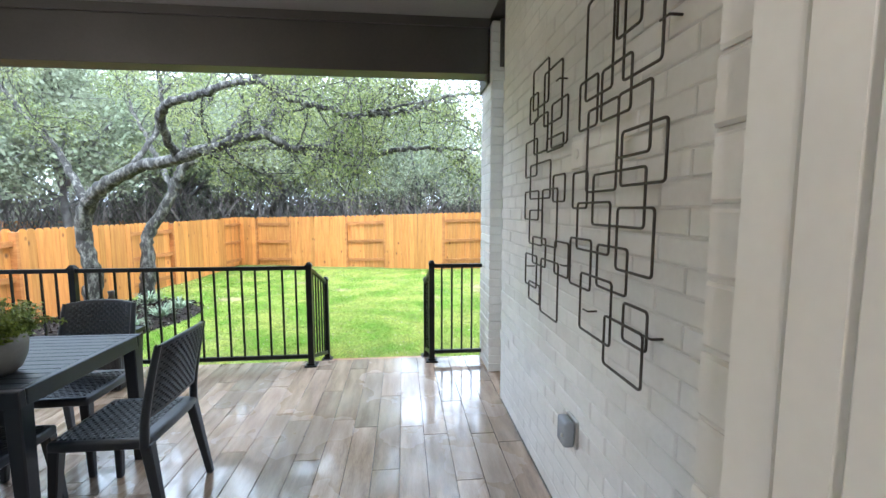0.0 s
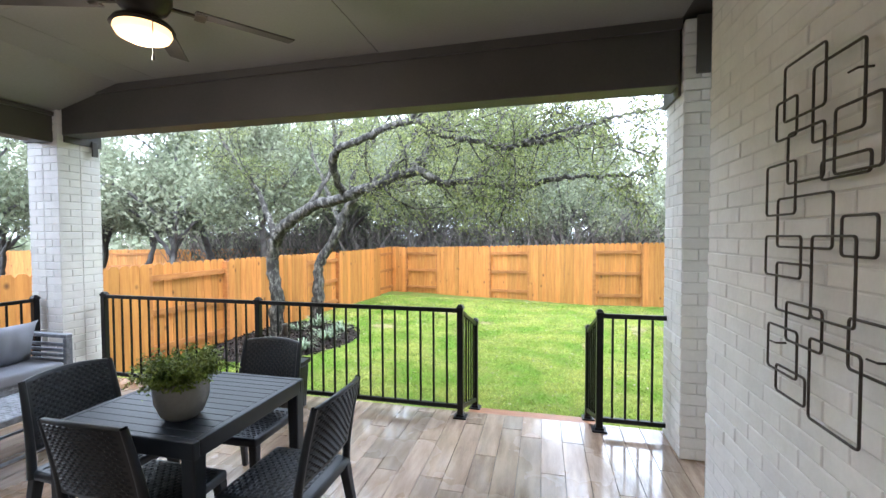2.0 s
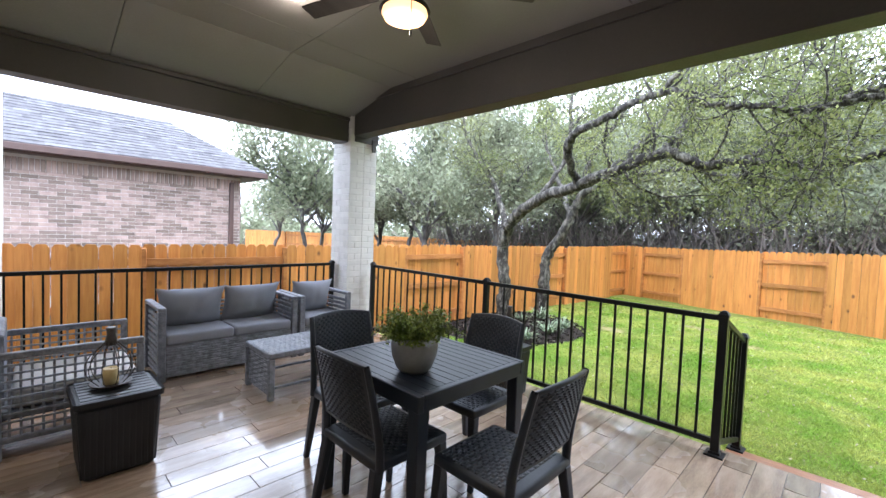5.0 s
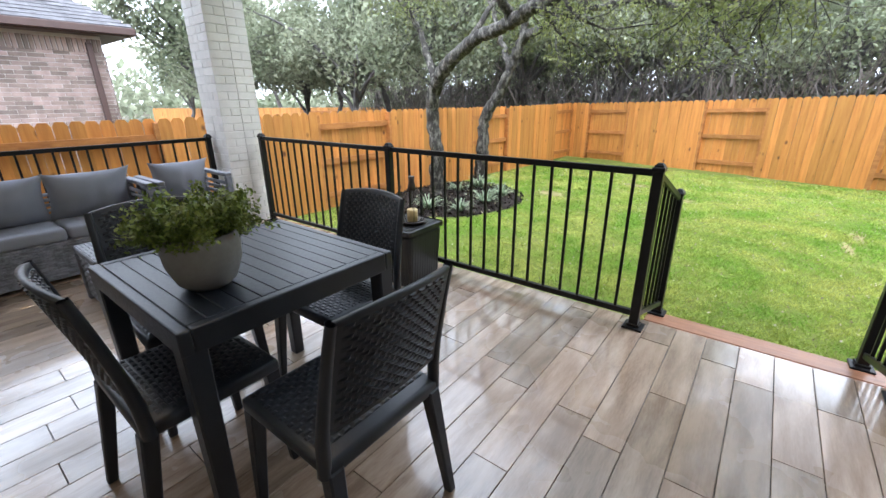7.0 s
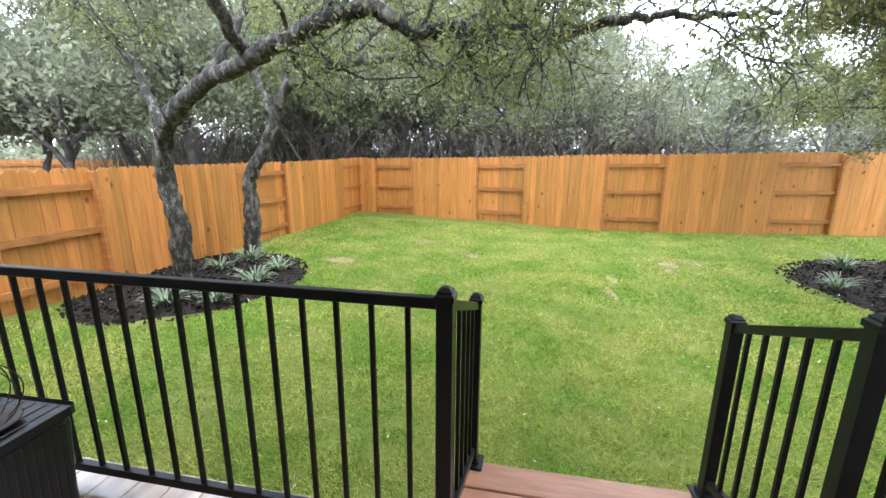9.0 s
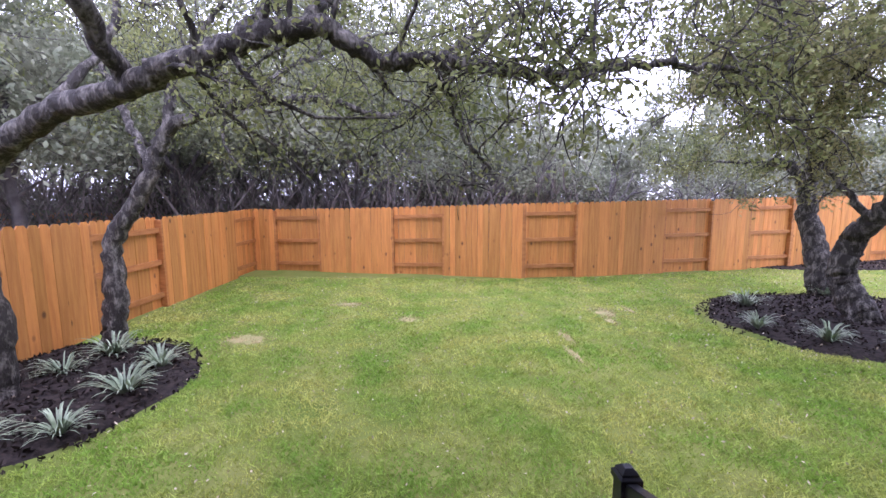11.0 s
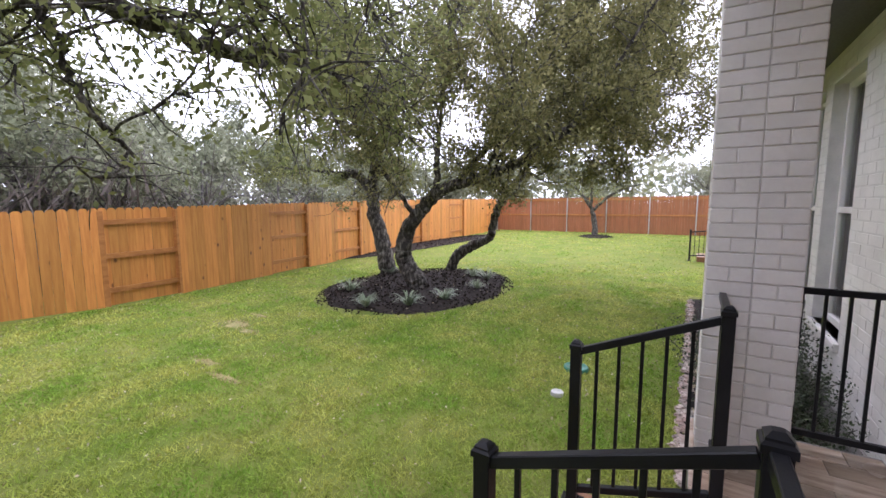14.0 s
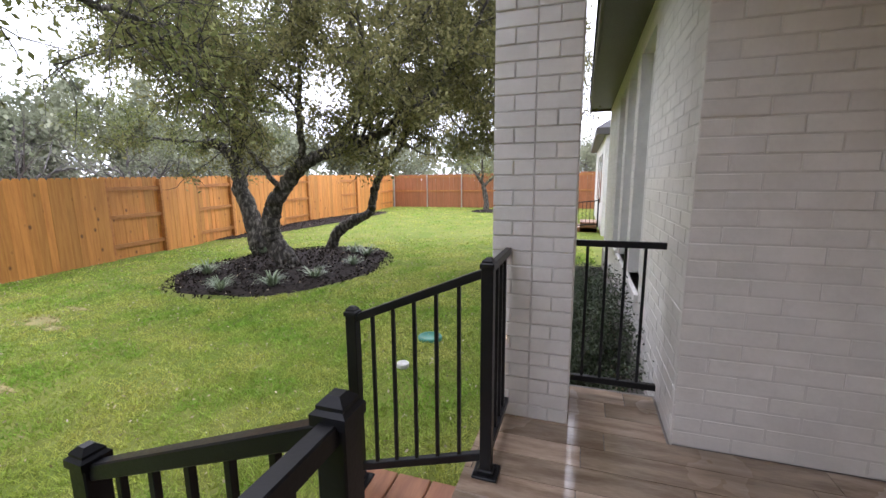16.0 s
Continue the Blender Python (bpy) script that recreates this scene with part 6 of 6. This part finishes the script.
part("backrest", bm, "wicker", t)

# ---- next house beyond the side fence ----
nb = thing("neighbor_house", "tan and brown brick house with a grey shingle hip roof", "house", (-11.5, -6.38, GROUND))
bm = bmesh.new()
box(bm, -3.2, 0, 0, -0.012, 11.0, 3.1)
part("wall", bm, "nb_mortar", nb)
wall_len = 11.0
brick_face(nb, (-0.012, 0.0, 0), 90, wall_len, 0.3, 2.74, False, mat="nb_brick")
brick_face(nb, (0.0, 11.012, 0), 180, 3.2, 0.3, 2.74, False, mat="nb_brick")
vs_, fs_ = [], []
k = 0
while k * 0.078 < wall_len - 0.07:
    y = k * 0.078
    i = len(vs_)
    vs_ += [(-0.012, y, 2.72), (-0.012, y + 0.068, 2.72), (-0.012, y + 0.068, 2.97), (-0.012, y, 2.97), (0.012, y + 0.005, 2.725), (0.012, y + 0.063, 2.725), (0.012, y + 0.063, 2.965), (0.012, y + 0.005, 2.965)]
    fs_ += [(i + 4, i + 5, i + 6, i + 7)] + [(i + j, i + (j + 1) % 4, i + 4 + (j + 1) % 4, i + 4 + j) for j in range(4)]
    k += 1
tagged(bulk("soldier_course", vs_, fs_, "nb_brick", nb), kind="stuff")
E_, ZE, RX, RZ = 0.4, 3.19, -1.4, 4.4
bm = bmesh.new()
vs = [bm.verts.new(p) for p in ((E_, 11.47, ZE), (E_, -1, ZE), (-3.6, -1, ZE), (-3.6, 11.47, ZE), (RX, 9.67, RZ), (RX, -1, RZ))]
for q in ((0, 1, 5, 4), (2, 3, 4, 5), (3, 0, 4), (0, 3, 2, 1)):
    bm.faces.new([vs[i] for i in q])
roof = part("roof", bm, "shingle", nb)
vs_, fs_ = [], []
rg = random.Random(3)
slope = Vector((RX - E_, 0, RZ - ZE))
nrm = Vector((RZ - ZE, 0, E_ - RX)).normalized()
rows = 16
for r in range(rows):
    y, end = -1.0, 11.47 - 1.8 * (r / rows)
    while y < end:
        w = rg.uniform(0.16, 0.4)
        a, b = r / rows, min(1, (r + 1.05) / rows)
        y1 = min(y + w, end)
        base = Vector((E_, 0, ZE))
        lift = nrm * rg.uniform(0.012, 0.022)
        i = len(vs_)
        vs_ += [base + slope * a + Vector((0, y, 0)) + lift, base + slope * a + Vector((0, y1, 0)) + lift, base + slope * b + Vector((0, y1, 0)) + nrm * 0.006, base + slope * b + Vector((0, y, 0)) + nrm * 0.006,
                base + slope * a + Vector((0, y, 0)), base + slope * a + Vector((0, y1, 0))]
        fs_ += [(i, i + 1, i + 2, i + 3), (i + 4, i + 5, i + 1, i)]
        y += w
tagged(bulk("shingles", vs_, fs_, "shingle", roof), kind="stuff")
for nm, q in (("gutter", (E_ - 0.02, -1, ZE - 0.14, E_ + 0.08, 11.5, ZE - 0.01)), ("gutter", (-3.6, 11.42, ZE - 0.14, E_ - 0.03, 11.53, ZE - 0.01)), ("soffit", (-3.3, -1, ZE - 0.16, E_ - 0.03, 11.4, ZE - 0.14))):
    bm = bmesh.new()
    box(bm, *q, 0.01)
    part(nm, bm, "fascia", nb)
bm = bmesh.new()
box(bm, 0.012, 10.72, 0.0, 0.09, 10.82, 2.9, 0.012)
part("downspout", bm, "fascia", nb)

# ---- brick pieces and floor tiles ----
brick_pillar("brick_pillar", -5.28, 3.63, 0.41, 2.99, True)
brick_pillar("brick_pillar", WALL_X + 0.012, 3.64, 0.41, 2.99, True)
brick_face(wall_side, (WALL_X + 0.012, 3.16, 0), 270, 2.6, 0, 3.0, True, keep=lambda x, z: 0.35 < z < 2.3 and x > 0.1)
R0 = WALL_X
brick_face(wall_rear, (7.6, 3.151, -0.1), 180, 7.6 - R0, -0.3, 3.1, False, holes=[(7.6 - b, 7.6 - a, 0.36 + 0.1, 2.4 + 0.1) for a, b in WINS])
brick_face(wall_house, (0.314, HOUSE_Y, 0), 270, 0.08, 0, 2.4, True)
brick_face(wall_house, (WALL_X, HOUSE_Y - 0.004, 0), 180, WALL_X - 0.31, 0, 3.0, False)

TILE_W, TILE_L = 0.1523, 0.914
bm = bmesh.new()
box(bm, -TILE_W / 2 + 0.0015, -0.5, -0.012, TILE_W / 2 - 0.0015, 0.5, 0, 0.0012)
TILE = mesh_of("floor_tile", bm, "tile")
k = 0
x = -0.045 - 35 * TILE_W
while x < WALL_X + 0.45:
    y = HOUSE_Y - ((k * 0.38 + 0.13 * (k % 3)) % 1.0) * TILE_L
    while y < EDGE_Y:
        a, b = max(y, HOUSE_Y), min(y + TILE_L, EDGE_Y)
        xm = x + TILE_W / 2
        if xm > WALL_X - 0.02:
            a = max(a, 3.17)
        if b - a > 0.02 and xm > -5.3:
            piece("floor_tile", TILE, floor, (xm, (a + b) / 2, random.uniform(-0.0006, 0.0006)), 0, (1, b - a - 0.003, 1))
        y += TILE_L
    x += TILE_W
    k += 1
